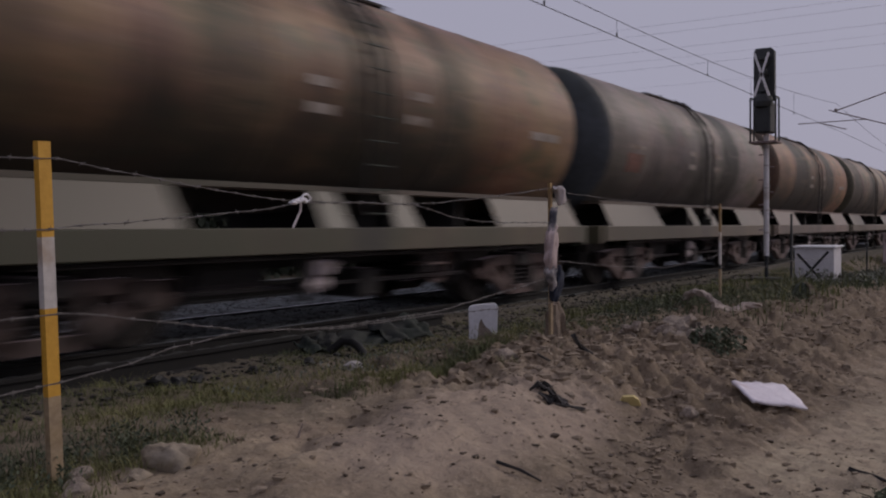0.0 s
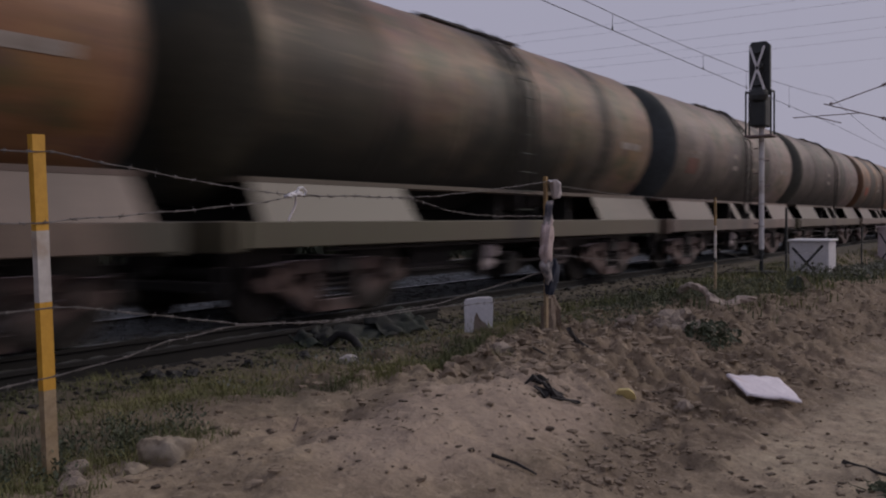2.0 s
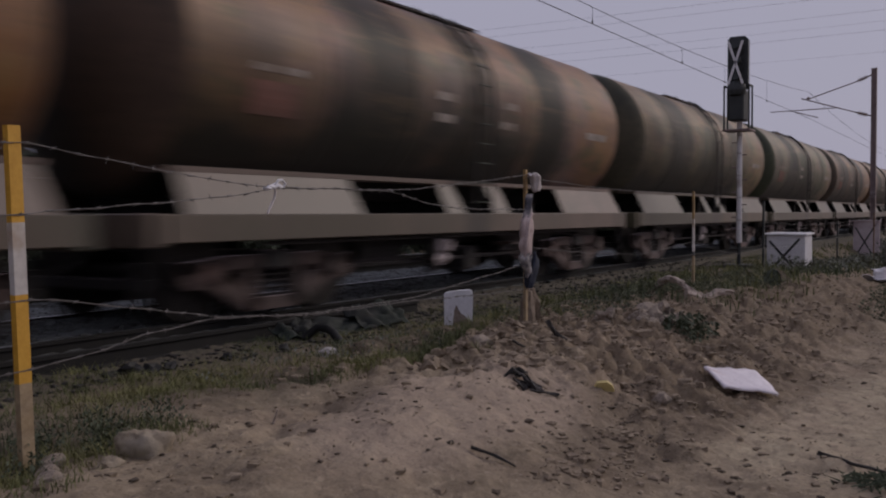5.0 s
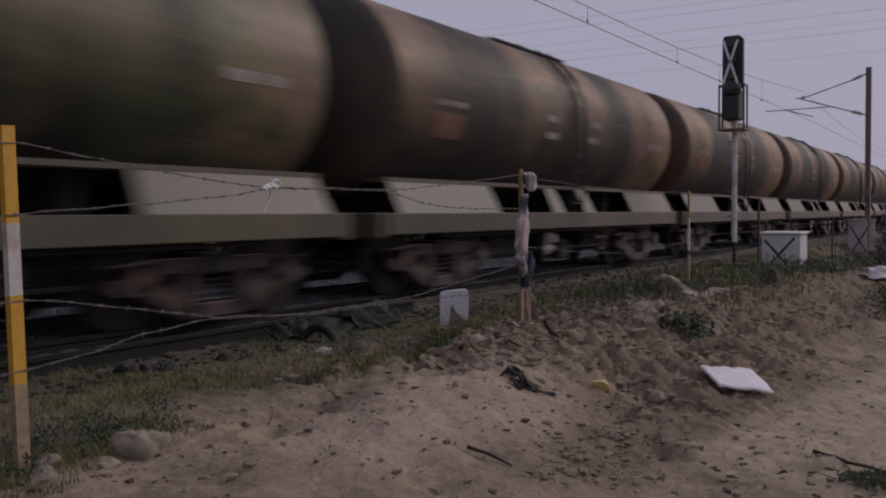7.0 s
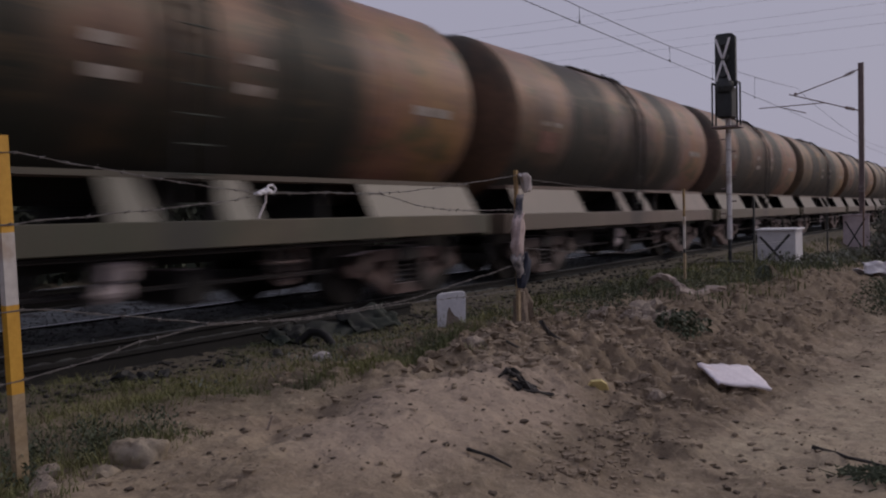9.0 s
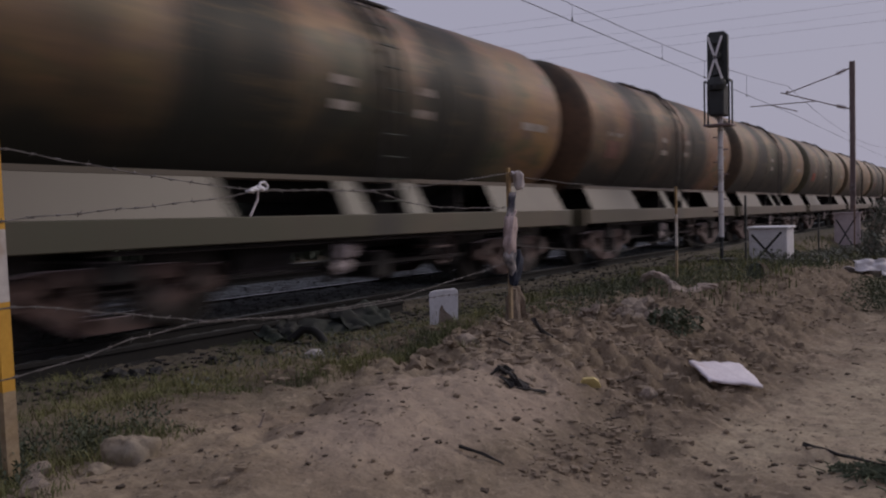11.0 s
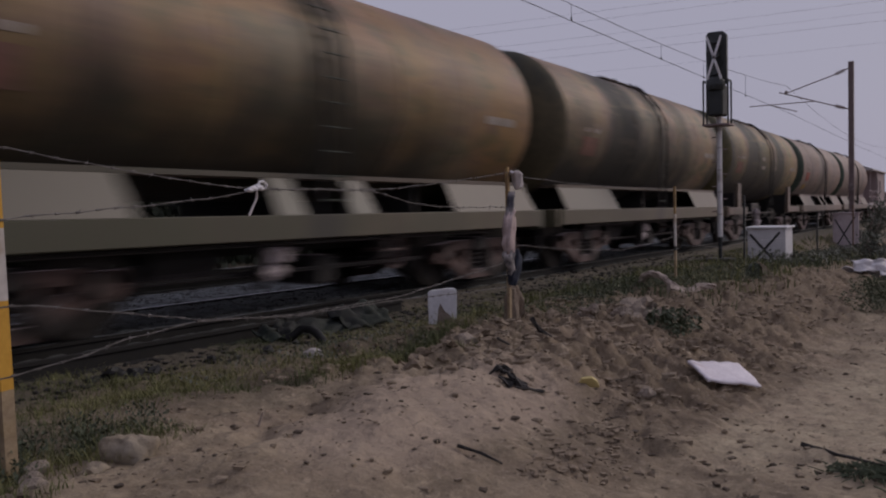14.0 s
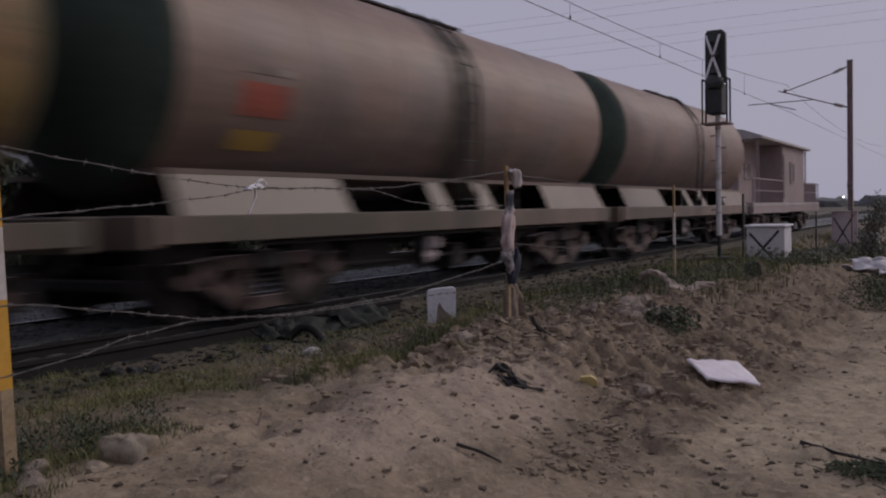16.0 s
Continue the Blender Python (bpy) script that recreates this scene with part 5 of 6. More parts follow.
# ---- apparatus cabinets ----
def cabinet(label, at, w, d, h, turn, tilt, material=M_white):
    c = thing("apparatus_cabinet", label, "cabinet", at, "white cabinets beside the line")
    c.rotation_euler = (radians(tilt), 0, radians(turn))
    body = part("body", box(B(), -w / 2, w / 2, -d / 2, d / 2, 0, h, .012), material, c)
    part("lid", box(B(), -w / 2 - .05, w / 2 + .05, -d / 2 - .05, d / 2 + .05, h, h + .045, .012), material, c)
    part("plinth", box(B(), -w / 2 + .03, w / 2 - .03, -d / 2 + .03, d / 2 - .03, -.35, 0), M_concrete, c)
    for s in (-1, 1):
        bm = B()
        a, b = Vector((-w * .42, -d / 2 - .006, h * (.5 - .36 * s))), Vector((w * .36, -d / 2 - .006, h * (.5 + .42 * s)))
        dd = (b - a).normalized()
        n = Vector((-dd.z, 0, dd.x)) * .028
        t = bmesh.new()
        vs = [t.verts.new(p) for p in (a - n, a + n, b + n, b - n)]
        ws = [t.verts.new(p.co + Vector((0, .004 + .002 * s, 0))) for p in vs]
        t.faces.new(vs)
        t.faces.new(ws[::-1])
        for i in range(4):
            t.faces.new((vs[i], ws[i], ws[(i + 1) % 4], vs[(i + 1) % 4]))
        join(bm, t)
        part("painted_cross", bm, M_black, body, "black painted cross stroke")
    return c


cabinet("white apparatus cabinet crossed out in black, slightly sunken", (22.28, 4.37, -.42), .88, .52, .98, -97, 2)
cabinet("pinkish white apparatus cabinet with a faded cross", (38.8, 4.75, -.88), .92, .5, 1.6, -88, 0, M_cabfaded)


# ---- things lying about ----
def at_ground(x, y, up=0.0):
    return (x, y, land(x, y) + up)


mk = thing("boundary_marker", "short white painted marker stone, chipped, standing in grass", "marker stone", at_ground(8.3, 5.0))
mk.rotation_euler = (0, 0, radians(-58))
bm = prism(B(), [(-.15, -.15), (.15, -.15), (.152, .16), (.16, .34), (.135, .375), (.02, .368), (-.12, .352), (-.155, .33), (-.148, .1)], -.055, .055)
bmesh.ops.bevel(bm, geom=bm.edges[:], offset=.012, segments=2, affect="EDGES")
part("stone", bm, M_white, mk)
part("dirt_splash", prism(B(), [(-.06, -.02), (-.045, .16), (-.02, .215), (.0, .17), (.03, .125), (.07, .10), (.10, .05), (.145, .04), (.145, -.02)], -.0575, -.052), M_rock, mk, "brown earth caked on the lower face")

bm = B()
t = bmesh.new()
bmesh.ops.create_icosphere(t, subdivisions=4, radius=1)
for v in t.verts:
    d = v.co.copy()
    k = 1 + .30 * noise.noise(d * 1.5 + Vector((8, 2, 1))) + .22 * abs(noise.noise(d * 3.1 + Vector((1, 5, 2)))) - .25 * max(0, noise.noise(d * 4.3 + Vector((3, 3, 9)))) + .05 * noise.noise(d * 11)
    k *= (1 + .16 * (abs(d.x) ** 4 + abs(d.y) ** 4))
    v.co = Vector((d.x * k * .138, d.y * k * .10, min(max(d.z * k * 1.35, -.5), .86 + .22 * noise.noise(d * 3.4)) * .108))
join(bm, t)
rk = link("rock", bm, M_boulder, True)
rk.location = at_ground(3.05, 3.70, .03)
rk.rotation_euler = (0, 0, radians(-55))
rk.scale = (.86, .86, .88)
tagged(rk, "pale brown lumpy rock lying by the fence foot", "rock", "rocks")
for x, y, s, seed, m, lab in ((2.80, 3.63, .050, 3, M_boulder, "small grey angular stone on the dirt"), (2.72, 3.95, .06, 5, M_rock, "small brown stone among weeds"), (2.62, 3.86, .055, 6, M_rock, "small brown stone among weeds"),
                              (5.97, 4.88, .08, 7, M_pale, "pale stone in the grass"), (9.6, 3.87, .10, 9, M_pale, "pale stone at the bank top"), (6.35, 3.62, .085, 11, M_rock, "brown clod stone on the mound edge"), (6.26, 2.08, .06, 12, M_rock, "small dark stone on the bank"),
                              (17.6, 4.25, .13, 13, M_rock, "rough brown boulder by the cabinet"), (2.45, 3.6, .05, 15, M_rock, "small brown stone among weeds")):
    o = link("stone", lump(B(), (0, 0, 0), (s * 1.25, s, s * .8), .5, seed, 2), m)
    o.location = at_ground(x, y, s * .3)
    tagged(o, lab, "stone", "rocks")

cone = thing("concrete_lump", "broken wedge of concrete, dark on one face, standing in weeds", "rubble", at_ground(14.6, 3.05, -.03))
cone.rotation_euler = (0, 0, radians(-70))
bm = prism(B(), [(-.26, -.05), (.02, -.05), (.06, .20), (-.02, .36), (-.10, .33), (-.22, .12)], -.16, .16)
bmesh.ops.bevel(bm, geom=bm.edges[:], offset=.03, segments=2, affect="EDGES")
part("mossy_face", bm, M_scrub, cone, "dark half of the lump")
bm = prism(B(), [(.02, -.05), (.24, -.05), (.20, .16), (.08, .31), (-.01, .345), (.06, .20)], -.18, .13)
bmesh.ops.bevel(bm, geom=bm.edges[:], offset=.02, segments=2, affect="EDGES")
part("broken_face", bm, M_boulder, cone, "pale broken concrete face")

# flattened paper sack
bm = B()
NX, NY = 14, 9
sack_top, sack_low = [], []
SACK = [Vector(p) for p in ((7.28, 2.08, 0), (7.80, 1.80, 0), (7.22, 1.49, 0), (6.92, 1.82, 0))]
SACK = [Vector((p.x, p.y, max(land(p.x + dx, p.y + dy) for dx in (-.1, 0, .1) for dy in (-.1, 0, .1)) + .02)) for p in SACK]
for j in range(NY):
    a, b = [], []
    for i in range(NX):
        u, v = i / (NX - 1), j / (NY - 1)
        p = SACK[0].lerp(SACK[1], u).lerp(SACK[3].lerp(SACK[2], u), v)
        px, py = p.x + .012 * noise.noise(Vector((i * .5, j * .5, 2))), p.y + .012 * noise.noise(Vector((i * .5, j * .5, 5)))
        z = max(p.z, land(px, py) + .015) + .014 * noise.noise(Vector((i * .55, j * .6, 0))) + .012 * abs(noise.noise(Vector((i * .25 + j * .4, 3, 1))))
        a.append(bm.verts.new((px, py, z)))
        b.append(bm.verts.new((px, py, z - .02)))
    sack_top.append(a)
    sack_low.append(b)
for g in (sack_top, sack_low):
    for j in range(NY - 1):
        for i in range(NX - 1):
            bm.faces.new((g[j][i], g[j][i + 1], g[j + 1][i + 1], g[j + 1][i]))
rim = [(0, i) for i in range(NX)] + [(j, NX - 1) for j in range(1, NY)] + [(NY - 1, i) for i in range(NX - 2, -1, -1)] + [(j, 0) for j in range(NY - 2, 0, -1)]
for (ja, ia), (jb, ib) in zip(rim, rim[1:] + rim[:1]):
    bm.faces.new((sack_top[ja][ia], sack_top[jb][ib], sack_low[jb][ib], sack_low[ja][ia]))
tagged(link("paper_sack", bm, M_sack, True), "crumpled white sack lying flat on the dirt bank", "sack")

# yellow scrap
bm = B()
t = prism(B(), [(-.07, 0), (.09, -.01), (.07, .05), (.03, .085), (-.04, .08)], -.01, .01)
join(bm, t)
o = link("plastic_scrap", bm, M_scrap)
o.location = at_ground(6.02, 2.44, .01)
o.rotation_euler = (radians(35), 0, radians(-60))
tagged(o, "torn yellow plastic scrap on the dirt", "litter")


def branch(name, label, pts, r, material, cat):
    bm = B()
    path = []
    for a, b in zip(pts, pts[1:]):
        path += [Vector(a).lerp(Vector(b), k / 3) for k in range(3)]
    path.append(Vector(pts[-1]))
    rings, seg = [], 8
    for i, p in enumerate(path):
        d = (path[min(i + 1, len(path) - 1)] - path[max(i - 1, 0)]).normalized()
        u = d.cross(Vector((.13, .37, 1))).normalized()
        v = d.cross(u)
        rr = r * (1 - .6 * i / len(path))
        rings.append([bm.verts.new(p + rr * (1 + .8 * noise.noise(p * 14 + Vector((k, 0, 0)))) * (math.cos(2 * math.pi * k / seg) * u + math.sin(2 * math.pi * k / seg) * v)) for k in range(seg)])
    for p, q in zip(rings, rings[1:]):
        for k in range(seg):
            bm.faces.new((p[k], p[(k + 1) % seg], q[(k + 1) % seg], q[k]))
    bm.faces.new(rings[0])
    bm.faces.new(rings[-1])
    return tagged(link(name, bm, material), label, cat, "sticks and roots")


def G(x, y, up):
    return (x, y, land(x, y) + up)


branch("root", "curved bleached root sticking out of the bank", [G(12.1, 4.15, .02), G(11.95, 4.0, .16), G(11.85, 3.86, .22), G(11.75, 3.74, .20), G(11.7, 3.62, .12), G(11.62, 3.5, .06), G(11.66, 3.3, .03)], .06, M_bark, "root")
branch("root", "bleached root stub by the bank top", [G(11.4, 3.5, .02), G(11.6, 3.3, .05), G(11.75, 3.2, .08), G(12.0, 3.05, .14)], .07, M_bark, "root")
branch("stump", "split dry stump at the foot of the fence post", [G(8.05, 4.05, -.05), G(8.03, 4.05, .25), G(8.02, 4.04, .40)], .10, M_stump, "stump")
branch("stump", "dry splintered stake beside the fence post", [G(8.3, 4.08, -.05), G(8.22, 4.05, .2), G(8.14, 4.05, .42)], .065, M_stump, "stump")
branch("stick", "dark bent stick in the loose earth", [G(6.62, 3.15, .18), G(6.72, 3.12, .1), G(6.78, 3.05, .02)], .022, M_under, "stick")
branch("stick", "dark bent stick in the loose earth", [G(6.3, 3.3, .12), G(6.45, 3.2, .03)], .010, M_under, "stick")
rt = random.Random(77)
items = []
for k in range(420):
    x, y = 5.42 + rt.gauss(0, .10), .48 + rt.gauss(0, .14)
    a, ln, w = rt.uniform(0, 6.283), rt.uniform(.02, .10), rt.uniform(.003, .008)
    p, q = Vector(G(x, y, rt.uniform(.0, .03))), Vector(G(x + ln * math.cos(a), y + ln * math.sin(a), rt.uniform(.0, .05)))
    s = Vector((-math.sin(a), math.cos(a), .3)) * w
    u = Vector((0, 0, w))
    items.append(([tuple(v) for v in (p - s, p + s, q + s * .4, q - s * .4, p + u * 2, q + u)], [(0, 1, 2, 3), (0, 4, 5, 3), (1, 2, 5, 4), (0, 1, 4), (2, 3, 5)]))
tagged(scatter("twig_pile", M_leaf, items), "flattened dark weeds and twigs at the lane edge", "twigs", kind="stuff")
# debris strips, near-black to put the dark of their hollow into them
rt = random.Random(78)
for k in range(11):
    x, y = 5.45 + rt.gauss(0, .06), 2.76 + rt.gauss(0, .08)
    x += .35 * (y - 2.76)
    a, ln = math.radians(rt.uniform(50, 150)), rt.uniform(.04, .11)
    dx, dy = ln * math.cos(a), ln * math.sin(a)
    branch("bark_piece", "near-black bark strip for the debris and shade in the mound's hollow", [G(x - dx, y - dy, .005), G(x, y, rt.uniform(.02, .06)), G(x + dx, y + dy, rt.uniform(.0, .03))], rt.uniform(.012, .024), M_under, "bark")
branch("stick", "thin dark twig on the dirt", [G(4.04, 2.36, .02), G(4.08, 2.24, .03), G(4.10, 2.13, .015)], .010, M_under, "stick")
branch("stick", "long dark twig on the dirt lane", [G(5.9, .98, .02), G(5.75, .76, .02), G(5.66, .5, .02), G(5.75, .3, .03)], .012, M_under, "stick")
branch("stick", "pale dry stalk on the dirt", [G(3.95, 3.65, .0), G(3.97, 3.63, .09)], .01, M_bark, "stick")

def crumpled(bm, corners, seed, amp, nx=16, ny=9, folds=5.0, thick=.006):
    """A creased sheet between four corners."""
    c = [Vector(p) for p in corners]
    up = (c[1] - c[0]).cross(c[3] - c[0]).normalized()
    top, low = [], []
    for j in range(ny):
        a, b = [], []
        for i in range(nx):
            u, v = i / (nx - 1), j / (ny - 1)
            p = c[0].lerp(c[1], u).lerp(c[3].lerp(c[2], u), v)
            q = Vector((u * 3, v * 3, seed))
            p += up * amp * (abs(noise.noise(q * 1.3)) * 1.6 + .6 * math.sin(u * folds * 6.283 + 3 * noise.noise(q)) - .5) + Vector((noise.noise(q * 2), noise.noise(q * 2 + Vector((5, 0, 0))), 0)) * amp
            a.append(bm.verts.new(p + up * thick))
            b.append(bm.verts.new(p - up * thick))
        top.append(a)
        low.append(b)
    for g in (top, low):
        for j in range(ny - 1):
            for i in range(nx - 1):
                bm.faces.new((g[j][i], g[j][i + 1], g[j + 1][i + 1], g[j + 1][i]))
    rim = [(0, i) for i in range(nx)] + [(j, nx - 1) for j in range(1, ny)] + [(ny - 1, i) for i in range(nx - 2, -1, -1)] + [(j, 0) for j in range(ny - 2, 0, -1)]
    for (ja, ia), (jb, ib) in zip(rim, rim[1:] + rim[:1]):
        bm.faces.new((top[ja][ia], top[jb][ib], low[jb][ib], low[ja][ia]))
    return bm


# creased white sheeting heaped on the bank
for k, pts in enumerate(((G(19.3, 2.45, .10), G(20.3, 1.35, .34), G(20.7, 1.45, .04), G(19.7, 2.35, -.04)), (G(19.5, 2.3, .26), G(20.6, 1.15, .50), G(20.5, 1.2, .20), G(19.4, 2.2, .08)), (G(20.0, 1.9, .36), G(21.2, .9, .55), G(20.7, .9, .25), G(19.7, 1.8, .12)))):
    tagged(link("plastic_sheet", crumpled(B(), pts, 21 + k, .05, 18, 9, 4.0), M_sheet, True), "creased whitish plastic sheeting heaped on the bank", "litter", "white sheets")

# dark green tarpaulin scrap and a black rubber hose end by the track
tarp = thing("tarpaulin_scrap", "dark green crumpled tarpaulin scrap lying beside the track", "tarpaulin")
for k, pts in enumerate(((G(7.05, 6.25, .06), G(8.35, 6.05, .20), G(8.2, 5.8, -.02), G(6.95, 5.95, -.04)), (G(7.75, 6.15, .22), G(8.45, 6.0, .26), G(8.5, 5.75, .0), G(7.8, 5.85, .0)), (G(6.75, 6.3, .10), G(7.3, 6.2, .14), G(7.25, 5.95, .0), G(6.7, 6.05, .0)))):
    part("fold", crumpled(B(), pts, 31 + k, .055, 18, 10, 2.5), M_tarp, tarp, smooth=True)
hose = B()
sweep(hose, [G(6.9, 5.95, .02), G(6.98, 5.84, .11), G(6.98, 5.72, .13), G(6.93, 5.60, .09), G(6.89, 5.5, .02), G(6.86, 5.46, -.04)], .042, 10)
tagged(link("rubber_hose", hose, M_rubber, True), "bent black rubber hose end in the grass", "hose")
for k, (x, y, s) in enumerate(((4.72, 5.86, .07), (4.88, 5.80, .06), (5.02, 5.74, .045), (4.55, 5.9, .05), (5.6, 5.7, .04), (6.2, 5.6, .05))):
    o = link("tar_lump", lump(B(), (0, 0, 0), (s * 1.3, s, s * .8), .8, 71 + k, 2), M_rubber)
    o.location = at_ground(x, y, s * .25)
    tagged(o, "black lump of tar and rag beside the track", "rubble", "tar lumps")
for k, (x, y, s) in enumerate(((9.0, 3.05, .17), (9.35, 3.2, .2), (9.2, 2.9, .12), (8.75, 3.15, .12), (9.7, 3.35, .15), (9.6, 3.05, .13), (10.1, 3.4, .14), (8.5, 3.4, .1))):
    o = link("earth_lump", lump(B(), (0, 0, 0), (s * 1.2, s * .9, s * .8), .9, 31 + k, 3), M_rock)
    o.location = at_ground(x, y, s * .15)
    tagged(o, "pale broken lump of dried earth on the bank", "rubble", "earth lumps")


rt = random.Random(5)
for k in range(26):
    u = k / 25
    x, y = 5.6 + 1.9 * u + rt.uniform(-.08, .08), 3.62 + .25 * u + rt.uniform(-.12, .10)
    s = rt.uniform(.035, .085)
    o = link("earth_lump", lump(B(), (0, 0, 0), (s * 1.3, s, s * .8), 1.1, 90 + k, 2), M_clod)
    o.location = at_ground(x, y, s * .2)
    o.rotation_euler = (rt.uniform(-.3, .3), rt.uniform(-.3, .3), rt.uniform(0, 6))
    tagged(o, "crumbling lump of dug earth on the bank crest", "rubble", "earth lumps")


# ---- clods, pebbles, grass and weeds ----
CLOD_V = [(a, b, c) for c in (-.6, .62) for a, b in ((-.8, -.7), (.75, -.8), (.85, .7), (-.7, .8))] + [(.05, .1, .95)]
CLOD_F = [(0, 1, 5, 4), (1, 2, 6, 5), (2, 3, 7, 6), (3, 0, 4, 7), (4, 5, 8), (5, 6, 8), (6, 7, 8), (7, 4, 8), (3, 2, 1, 0)]


def clod(x, y, z, r, rnd):
    a, sx, sy, sz = rnd.uniform(0, 6.283), rnd.uniform(.7, 1.5), rnd.uniform(.6, 1.1), rnd.uniform(.45, .85)
    c, s = math.cos(a), math.sin(a)
    out = []
    for p in CLOD_V:
        k = r * rnd.uniform(.55, 1.3)
        u, v = p[0] * k * sx, p[1] * k * sy
        out.append((x + u * c - v * s, y + u * s + v * c, z + p[2] * k * sz))
    return out, CLOD_F


rnd = random.Random(11)
items = []
for k in range(21000):
    x = 1.8 + 14 * rnd.random() ** 1.25
    y = rnd.uniform(0.2, 4.6)
    dense = step(1.1, 2.2, y) * step(5.0, 6.4, x + .5 * (y - 2.5))
    patchy = .5 + 1.1 * noise.noise(Vector((x * 1.5, y * 1.5, 0)))
    if rnd.random() > (.34 + .66 * dense) * patchy:
        continue
    r = .004 + (.028 + .022 * dense) * rnd.random() ** (5.0 - 1.7 * dense)
    items.append(clod(x, y, land(x, y) + r * .1, r, rnd))
for k in range(420):
    cx, cy, sx, sy = rnd.choice(((7.0, 3.2, .5, .28), (7.9, 3.35, .5, .25), (9.0, 3.1, .5, .3), (9.9, 3.4, .7, .3), (6.4, 3.35, .35, .25), (7.4, 2.6, .7, .4)))
    x, y = rnd.gauss(cx, sx), rnd.gauss(cy, sy)
    r = .014 + .05 * rnd.random() ** 3
    items.append(clod(x, y, land(x, y) + r * .15, r, rnd))
for k in range(700):
    x, y = rnd.uniform(4.1, 6.6), rnd.gauss(1.93, .16)
    if noise.noise(Vector((x * 3, y * 3, 6))) < -.1:
        continue
    r = .006 + .026 * rnd.random() ** 3
    items.append(clod(x, y, land(x, y) + r * .1, r, rnd))
tagged(scatter("dirt_clods", M_clod, items), "loose clods and pebbles on the bare earth", "clods", kind="stuff")
items = []
for k in range(3600):
    x, y = rnd.uniform(2.5, 24), 5.5 + 1.25 * rnd.random()
    r = .008 + .028 * rnd.random() ** 2.5
    items.append(clod(x, y, land(x, y) + r * .1, r, rnd))
tagged(scatter("cess_stones", M_cess, items), "small dark stones beside the track", "stones", kind="stuff")
# dark crumbs, which also stand in for the shade specks under clods
items = []
for k in range(1500):
    if k < 1330:
        x, y = 1.8 + 9 * rnd.random(), rnd.uniform(.3, 4.0)
        if rnd.random() > .22 + .6 * step(1.4, 2.4, y) + .5 * noise.noise(Vector((x * 1.3, y * 1.3, 4))):
            continue
    else:
        # denser along the dark line at the foot of the bank
        a, b = rnd.choice((((6.5, 2.45), (5.75, 2.2)), ((5.75, 2.2), (5.25, 1.73)), ((5.25, 1.73), (5.4, 1.05)), ((5.4, 1.05), (5.7, .55))))
        u = rnd.random()
        x, y = a[0] + u * (b[0] - a[0]) + rnd.gauss(0, .09), a[1] + u * (b[1] - a[1]) + rnd.gauss(0, .07)
    r = .004 + .030 * rnd.random() ** 5
    vs, fs = clod(x, y, 0, r, rnd)
    items.append(([(vx, vy, land(x, y) + .004 + .6 * vz) for vx, vy, vz in vs], fs))
tagged(scatter("leaf_flecks", M_fleck, items), "dark leaf and dung crumbs, and painted shade specks, on the bare earth", "litter", kind="stuff")
items = []
for k in range(900):
    x, y = 1.8 + 12 * rnd.random(), rnd.uniform(.5, 4.8)
    a, ln = rnd.uniform(0, 6.28), rnd.uniform(.02, .08)
    z = land(x, y) + .012
    dx, dy, wx, wy = math.cos(a) * ln, math.sin(a) * ln, -math.sin(a) * .006, math.cos(a) * .006
    items.append(([(x - wx, y - wy, z), (x + dx, y + dy, z + rnd.uniform(-.003, .02)), (x + wx, y + wy, z), (x + dx * .5, y + dy * .5, z + .012)], [(0, 1, 3), (1, 2, 3), (2, 0, 3), (0, 2, 1)]))
tagged(scatter("dry_litter", M_dry, items), "scattered dry straw and leaf litter", "litter", kind="stuff")


def blades(rnd, x, y, count, h, spread, lean=.5, wide=.006):
    out = []
    z0 = land(x, y)
    gx, gy = (land(x + .12, y) - z0) / .12, (land(x, y + .12) - z0) / .12
    for k in range(count):
        a = rnd.uniform(0, 6.283)
        d = spread * math.sqrt(rnd.random())
        px, py = x + d * math.cos(a), y + d * math.sin(a)
        z = z0 + gx * (px - x) + gy * (py - y) - .015
        hh = h * rnd.uniform(.5, 1.15)
        b = rnd.uniform(0, 6.283)
        lx, ly = lean * hh * math.cos(b) * rnd.random(), lean * hh * math.sin(b) * rnd.random()
        w = wide * rnd.uniform(.7, 1.4)
        wx, wy = -math.sin(b) * w, math.cos(b) * w
        out.append(([(px - wx, py - wy, z), (px + wx, py + wy, z), (px + lx * .4 - wx * .7, py + ly * .4 - wy * .7, z + hh * .6), (px + lx * .4 + wx * .7, py + ly * .4 + wy * .7, z + hh * .6), (px + lx, py + ly, z + hh)], [(0, 1, 3, 2), (2, 3, 4)]))
    return out


rnd = random.Random(21)
items = []
def turf_edge(x):
    """Where the grass strip meets the bare earth."""
    return 4.35 - 0.42 * step(3.9, 4.8, x) + 0.25 * step(6.2, 7.6, x) - 0.35 * step(8.5, 11.0, x) - 0.5 * step(11.5, 14.0, x)


for k in range(5600):
    x = 1.5 + 30 * rnd.random() ** 1.5
    y = rnd.uniform(3.4, 6.35)
    inside = step(-.12, .22, y - turf_edge(x) + .25 * noise.noise(Vector((x * 1.6, y * 1.6, 3))))
    keep = inside * (.62 + .8 * noise.noise(Vector((x * .8, y * .9, 7))) - .45 * step(5.5, 6.1, y)) + .05
    keep -= 1.3 * hump(x, y, 3.9, 4.15, .7, .4)      # bare tongue of earth behind the rock
    if rnd.random() > keep:
        continue
    items += blades(rnd, x, y, 30, rnd.uniform(.025, .085), .17, 1.3, .0028)
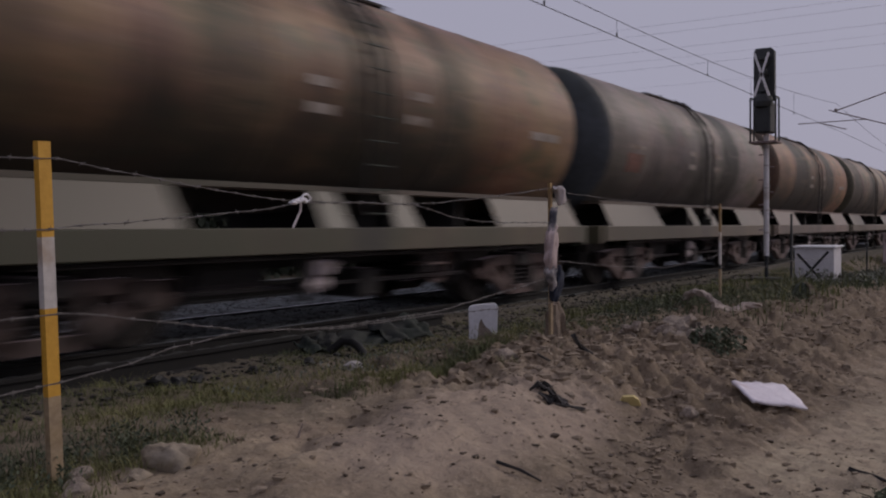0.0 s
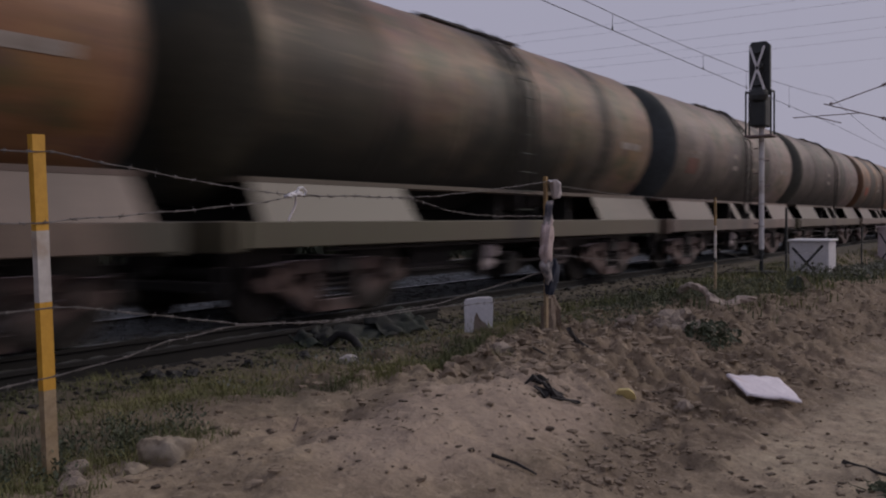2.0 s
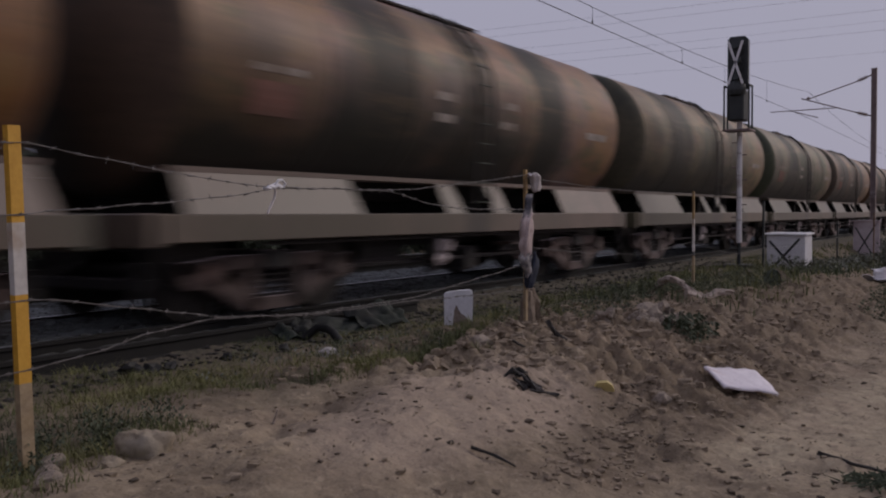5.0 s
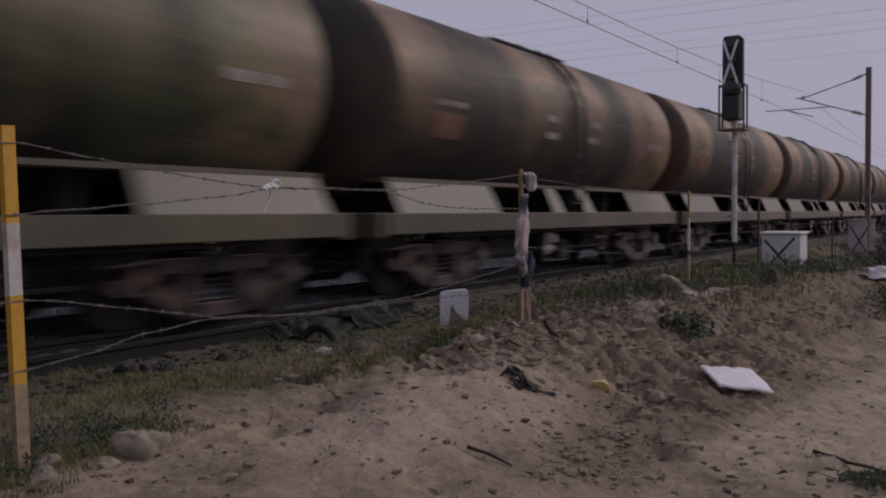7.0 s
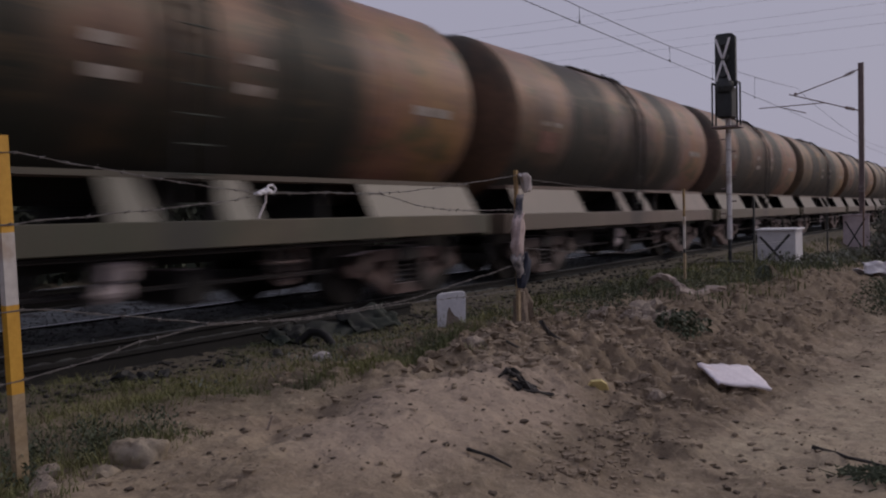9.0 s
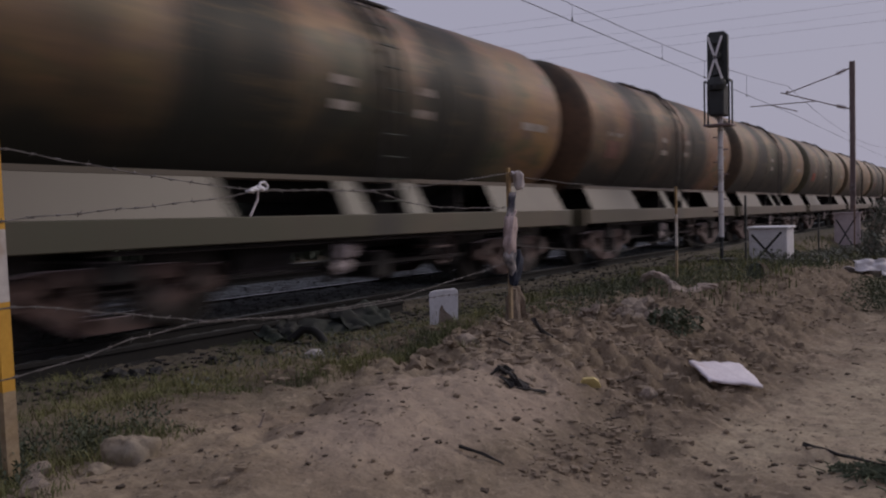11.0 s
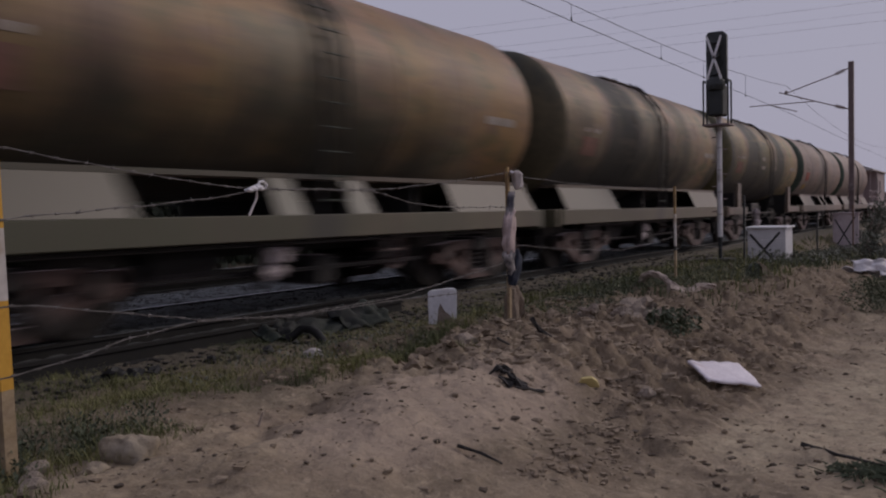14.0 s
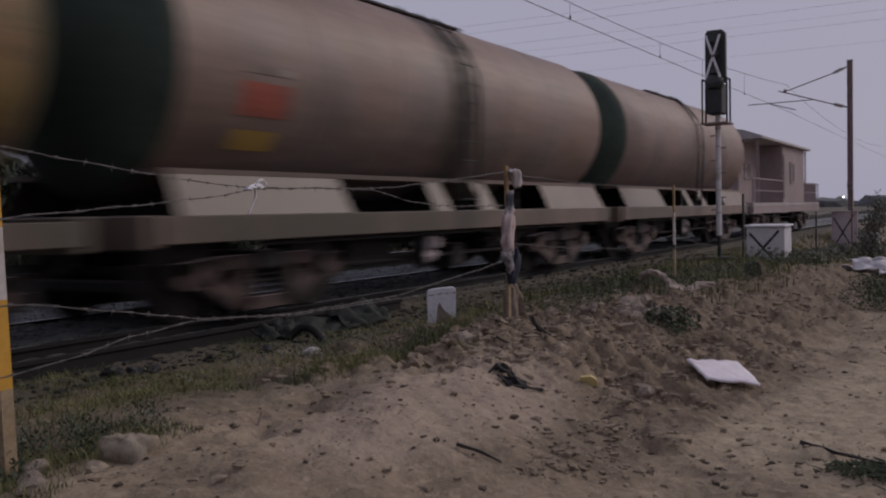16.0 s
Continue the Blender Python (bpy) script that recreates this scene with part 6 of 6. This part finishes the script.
for k in range(160):
    # taller tufts against the crest of the dug earth and beside the rail
    x, y = rnd.uniform(4.9, 8.0), 0
    y = turf_edge(x) + rnd.uniform(.0, .35)
    items += blades(rnd, x, y, 22, rnd.uniform(.07, .14), .10, .9, .003)
for k in range(900):
    x, y = rnd.uniform(11, 42), rnd.uniform(2.6, 5.4)
    items += blades(rnd, x, y, 12, rnd.uniform(.08, .2), .25, .8, .008)
for k in range(260):
    x, y = rnd.uniform(2.0, 3.5), rnd.uniform(3.75, 4.5)
    items += blades(rnd, x, y, 18, rnd.uniform(.03, .10), .15, 1.0, .0026)
tagged(scatter("grass", M_grass, items), "short dull green and straw grass along the fence", "grass", kind="stuff")


def weed(rnd, x, y, h, spread, leaves, leaf=.03):
    out = []
    z0 = land(x, y) if y < 5.5 else max(land(x, y), bed_z(y))
    for k in range(leaves):
        a, d = rnd.uniform(0, 6.283), spread * rnd.random() ** .6
        c = Vector((x + d * math.cos(a), y + d * math.sin(a), z0 + h * rnd.random() ** .8))
        n = Vector((rnd.uniform(-1, 1), rnd.uniform(-1, 1), rnd.uniform(.2, 1))).normalized()
        u = n.orthogonal().normalized()
        v = n.cross(u)
        s = leaf * rnd.uniform(.5, 1.3)
        p = [c - u * s, c - v * s * .45 + n * s * .1, c + u * s * .9, c + v * s * .45 + n * s * .1]
        out.append(([tuple(q) for q in p], [(0, 1, 3), (1, 2, 3)]))
        if k % 6 == 0:
            out.append(([(x + .1 * (c.x - x) - .003, y + .1 * (c.y - y), z0), (x + .1 * (c.x - x) + .003, y + .1 * (c.y - y), z0), tuple(c)], [(0, 1, 2)]))
    return out


rnd = random.Random(31)


def weed_plant(label, spots, material=M_leaf):
    items = []
    for x, y, h, s, n, lf in spots:
        items += weed(rnd, x, y, h, s, n, lf)
    return tagged(scatter("weed_clump", material, items), label, "weeds", "weeds")


weed_plant("dark leafy weeds at the foot of the yellow post", [(2.12 + .085 * k, 3.80 + .1 * (k % 5) + .012 * k, .13, .15, 100, .014) for k in range(17)])
weed_plant("dark green weed clump on the earth bank", [(8.85, 2.72, .20, .22, 260, .035), (9.1, 2.62, .16, .18, 160, .03), (8.7, 2.6, .12, .18, 120, .03)])
weed_plant("dull rank weeds on the verge behind the bank", [(rnd.uniform(11.5, 21), rnd.uniform(3.0, 4.5), .15, .45, 260, .017) for k in range(46)], M_verge)
weed_plant("dark leafy plants overhanging the lane", [(rnd.uniform(13.2, 17.5), rnd.uniform(1.1, 1.6), .26, .3, 260, .024) for k in range(12)], M_verge)
weed_plant("low weeds along the bank top", [(rnd.uniform(8.5, 16), rnd.uniform(3.6, 4.7), .13, .25, 90, .02) for k in range(30)])
weed_plant("rank weeds round the cabinets, greyed for haze", [(rnd.uniform(19, 36), rnd.uniform(2.7, 4.6), .30, .5, 90, .05) for k in range(30)], M_leaf_haze)
weed_plant("low weeds in the grass strip", [(rnd.uniform(4.5, 8.5), rnd.uniform(4.2, 5.6), .08, .22, 50, .02) for k in range(16)], M_leaf_haze)


# ---- leaning shrub by the second cabinet ----
def shrub(label, x, y, h, n, lean):
    s = thing("shrub", label, "shrub", (x, y, land(x, y)))
    r = random.Random(int(x * 10))
    bm = B()
    tips = []
    for k in range(9):
        a = r.uniform(0, 6.283)
        p = Vector((0, 0, 0))
        d = Vector((.25 * math.cos(a) + lean[0], .25 * math.sin(a) + lean[1], 1)).normalized()
        for i in range(5):
            q = p + d * h / 5 * r.uniform(.7, 1.1)
            tube(bm, p, q, .03 * (1 - i / 6), 5, .03 * (1 - (i + 1) / 6))
            tips.append((p.lerp(q, .5), i))
            tips.append((q, i))
            p = q
            d = (d + Vector((r.uniform(-.25, .25), r.uniform(-.25, .25), .05))).normalized()
    tagged(part("stem", bm, M_bark, s), kind="stuff")
    items = []
    for k in range(n):
        c, i = r.choice(tips)
        c = c + Vector((r.gauss(0, .16), r.gauss(0, .16), r.gauss(0, .14)))
        nn = Vector((r.uniform(-1, 1), r.uniform(-1, 1), r.uniform(-.2, 1))).normalized()
        u = nn.orthogonal().normalized()
        v = nn.cross(u)
        z = .07 * r.uniform(.5, 1.3)
        items.append(([tuple(q) for q in (c - u * z, c - v * z * .45, c + u * z, c + v * z * .45)], [(0, 1, 2, 3)]))
    lv = scatter("foliage", M_leaf_haze, items)
    lv.parent = s
    tagged(lv, kind="stuff")
    return s


shrub("leaning shrub beside the white cabinet, greyed for haze", 39.5, 4.15, 2.1, 1500, (.1, -.55))
shrub("low shrub on the bank, greyed for haze", 27.5, 2.7, .7, 600, (.0, .0))

# ---- scrub beyond the second track ----
rnd = random.Random(61)
items = []
for k in range(42000):
    x = rnd.uniform(-12, 75)
    top = 3.2 + 1.0 * noise.noise(Vector((x * .35, 0, 3))) + .5 * noise.noise(Vector((x * 1.3, 0, 8)))
    c = Vector((x, 18.6 + rnd.gauss(0, .5), -.4 + top * rnd.random()))
    nn = Vector((rnd.uniform(-1, 1), rnd.uniform(-1, .2), rnd.uniform(-.2, 1))).normalized()
    u = nn.orthogonal().normalized()
    v = nn.cross(u)
    z = .2 * rnd.uniform(.5, 1.3)
    items.append(([tuple(q) for q in (c - u * z, c - v * z * .5, c + u * z, c + v * z * .5)], [(0, 1, 2, 3)]))
tagged(scatter("scrub", M_scrub, items), "dense dark scrub beyond the second track", "scrub", kind="stuff")

bm = B()
for k in range(60):
    lump(bm, (-13 + 1.5 * k, 19.2, .3), (1.5, .8, 2.2 + .7 * noise.noise(Vector((k * .6, 0, 2)))), .35, k, 3)
tagged(link("scrub_core", bm, M_scrub), "shaded heart of the scrub beyond the second track", "scrub", kind="stuff")

# ---- far distance ----
items = []
rnd = random.Random(51)
bm = B()
for k in range(70):
    x, y = rnd.uniform(330, 520), -60 + 4.5 * k
    lump(bm, (x, y, 0), (rnd.uniform(5, 11), rnd.uniform(5, 10), rnd.uniform(1.6, 4.2)), .6, k, 2)
tagged(link("far_trees", bm, M_far), "hazy low line of far trees and scrub", "tree line", kind="stuff")
lamp = thing("street_lamp", "small bright far lamp on a thin pole near the horizon", "lamp", (280, 34.6, land(280, 34.6)))
top_z = 2.7 - land(280, 34.6)
part("pole", tube(B(), (0, 0, -.2), (0, 0, top_z - .2), .07, 6), M_steel, lamp)
part("lamp_glass", lump(B(), (0, 0, top_z), (.28, .28, .28), .05, 1, 1), M_lamp, lamp, "glowing white lamp")


# ---- what moves ----
def motions():
    times = [0.8 * k for k in range(21)]
    for n, w in train.items():
        walk(w, [(t, pose(wagon_x(n, t), NEAR_CL, 0)) for t in times])
    wheels = [o for o in bpy.data.objects if o.name.split(".")[0] == "wheelset"]
    for o in wheels:
        x, y, z = o.location
        rows = []
        for k in range(int(16 * FPS) + 1):
            t = k / FPS
            rows.append((t, pose(x, y, z, 0, math.degrees((wagon_x(0, t) - LAST_X) / 0.5) % 360.0, 0)))
        walk(o, rows)


motions()
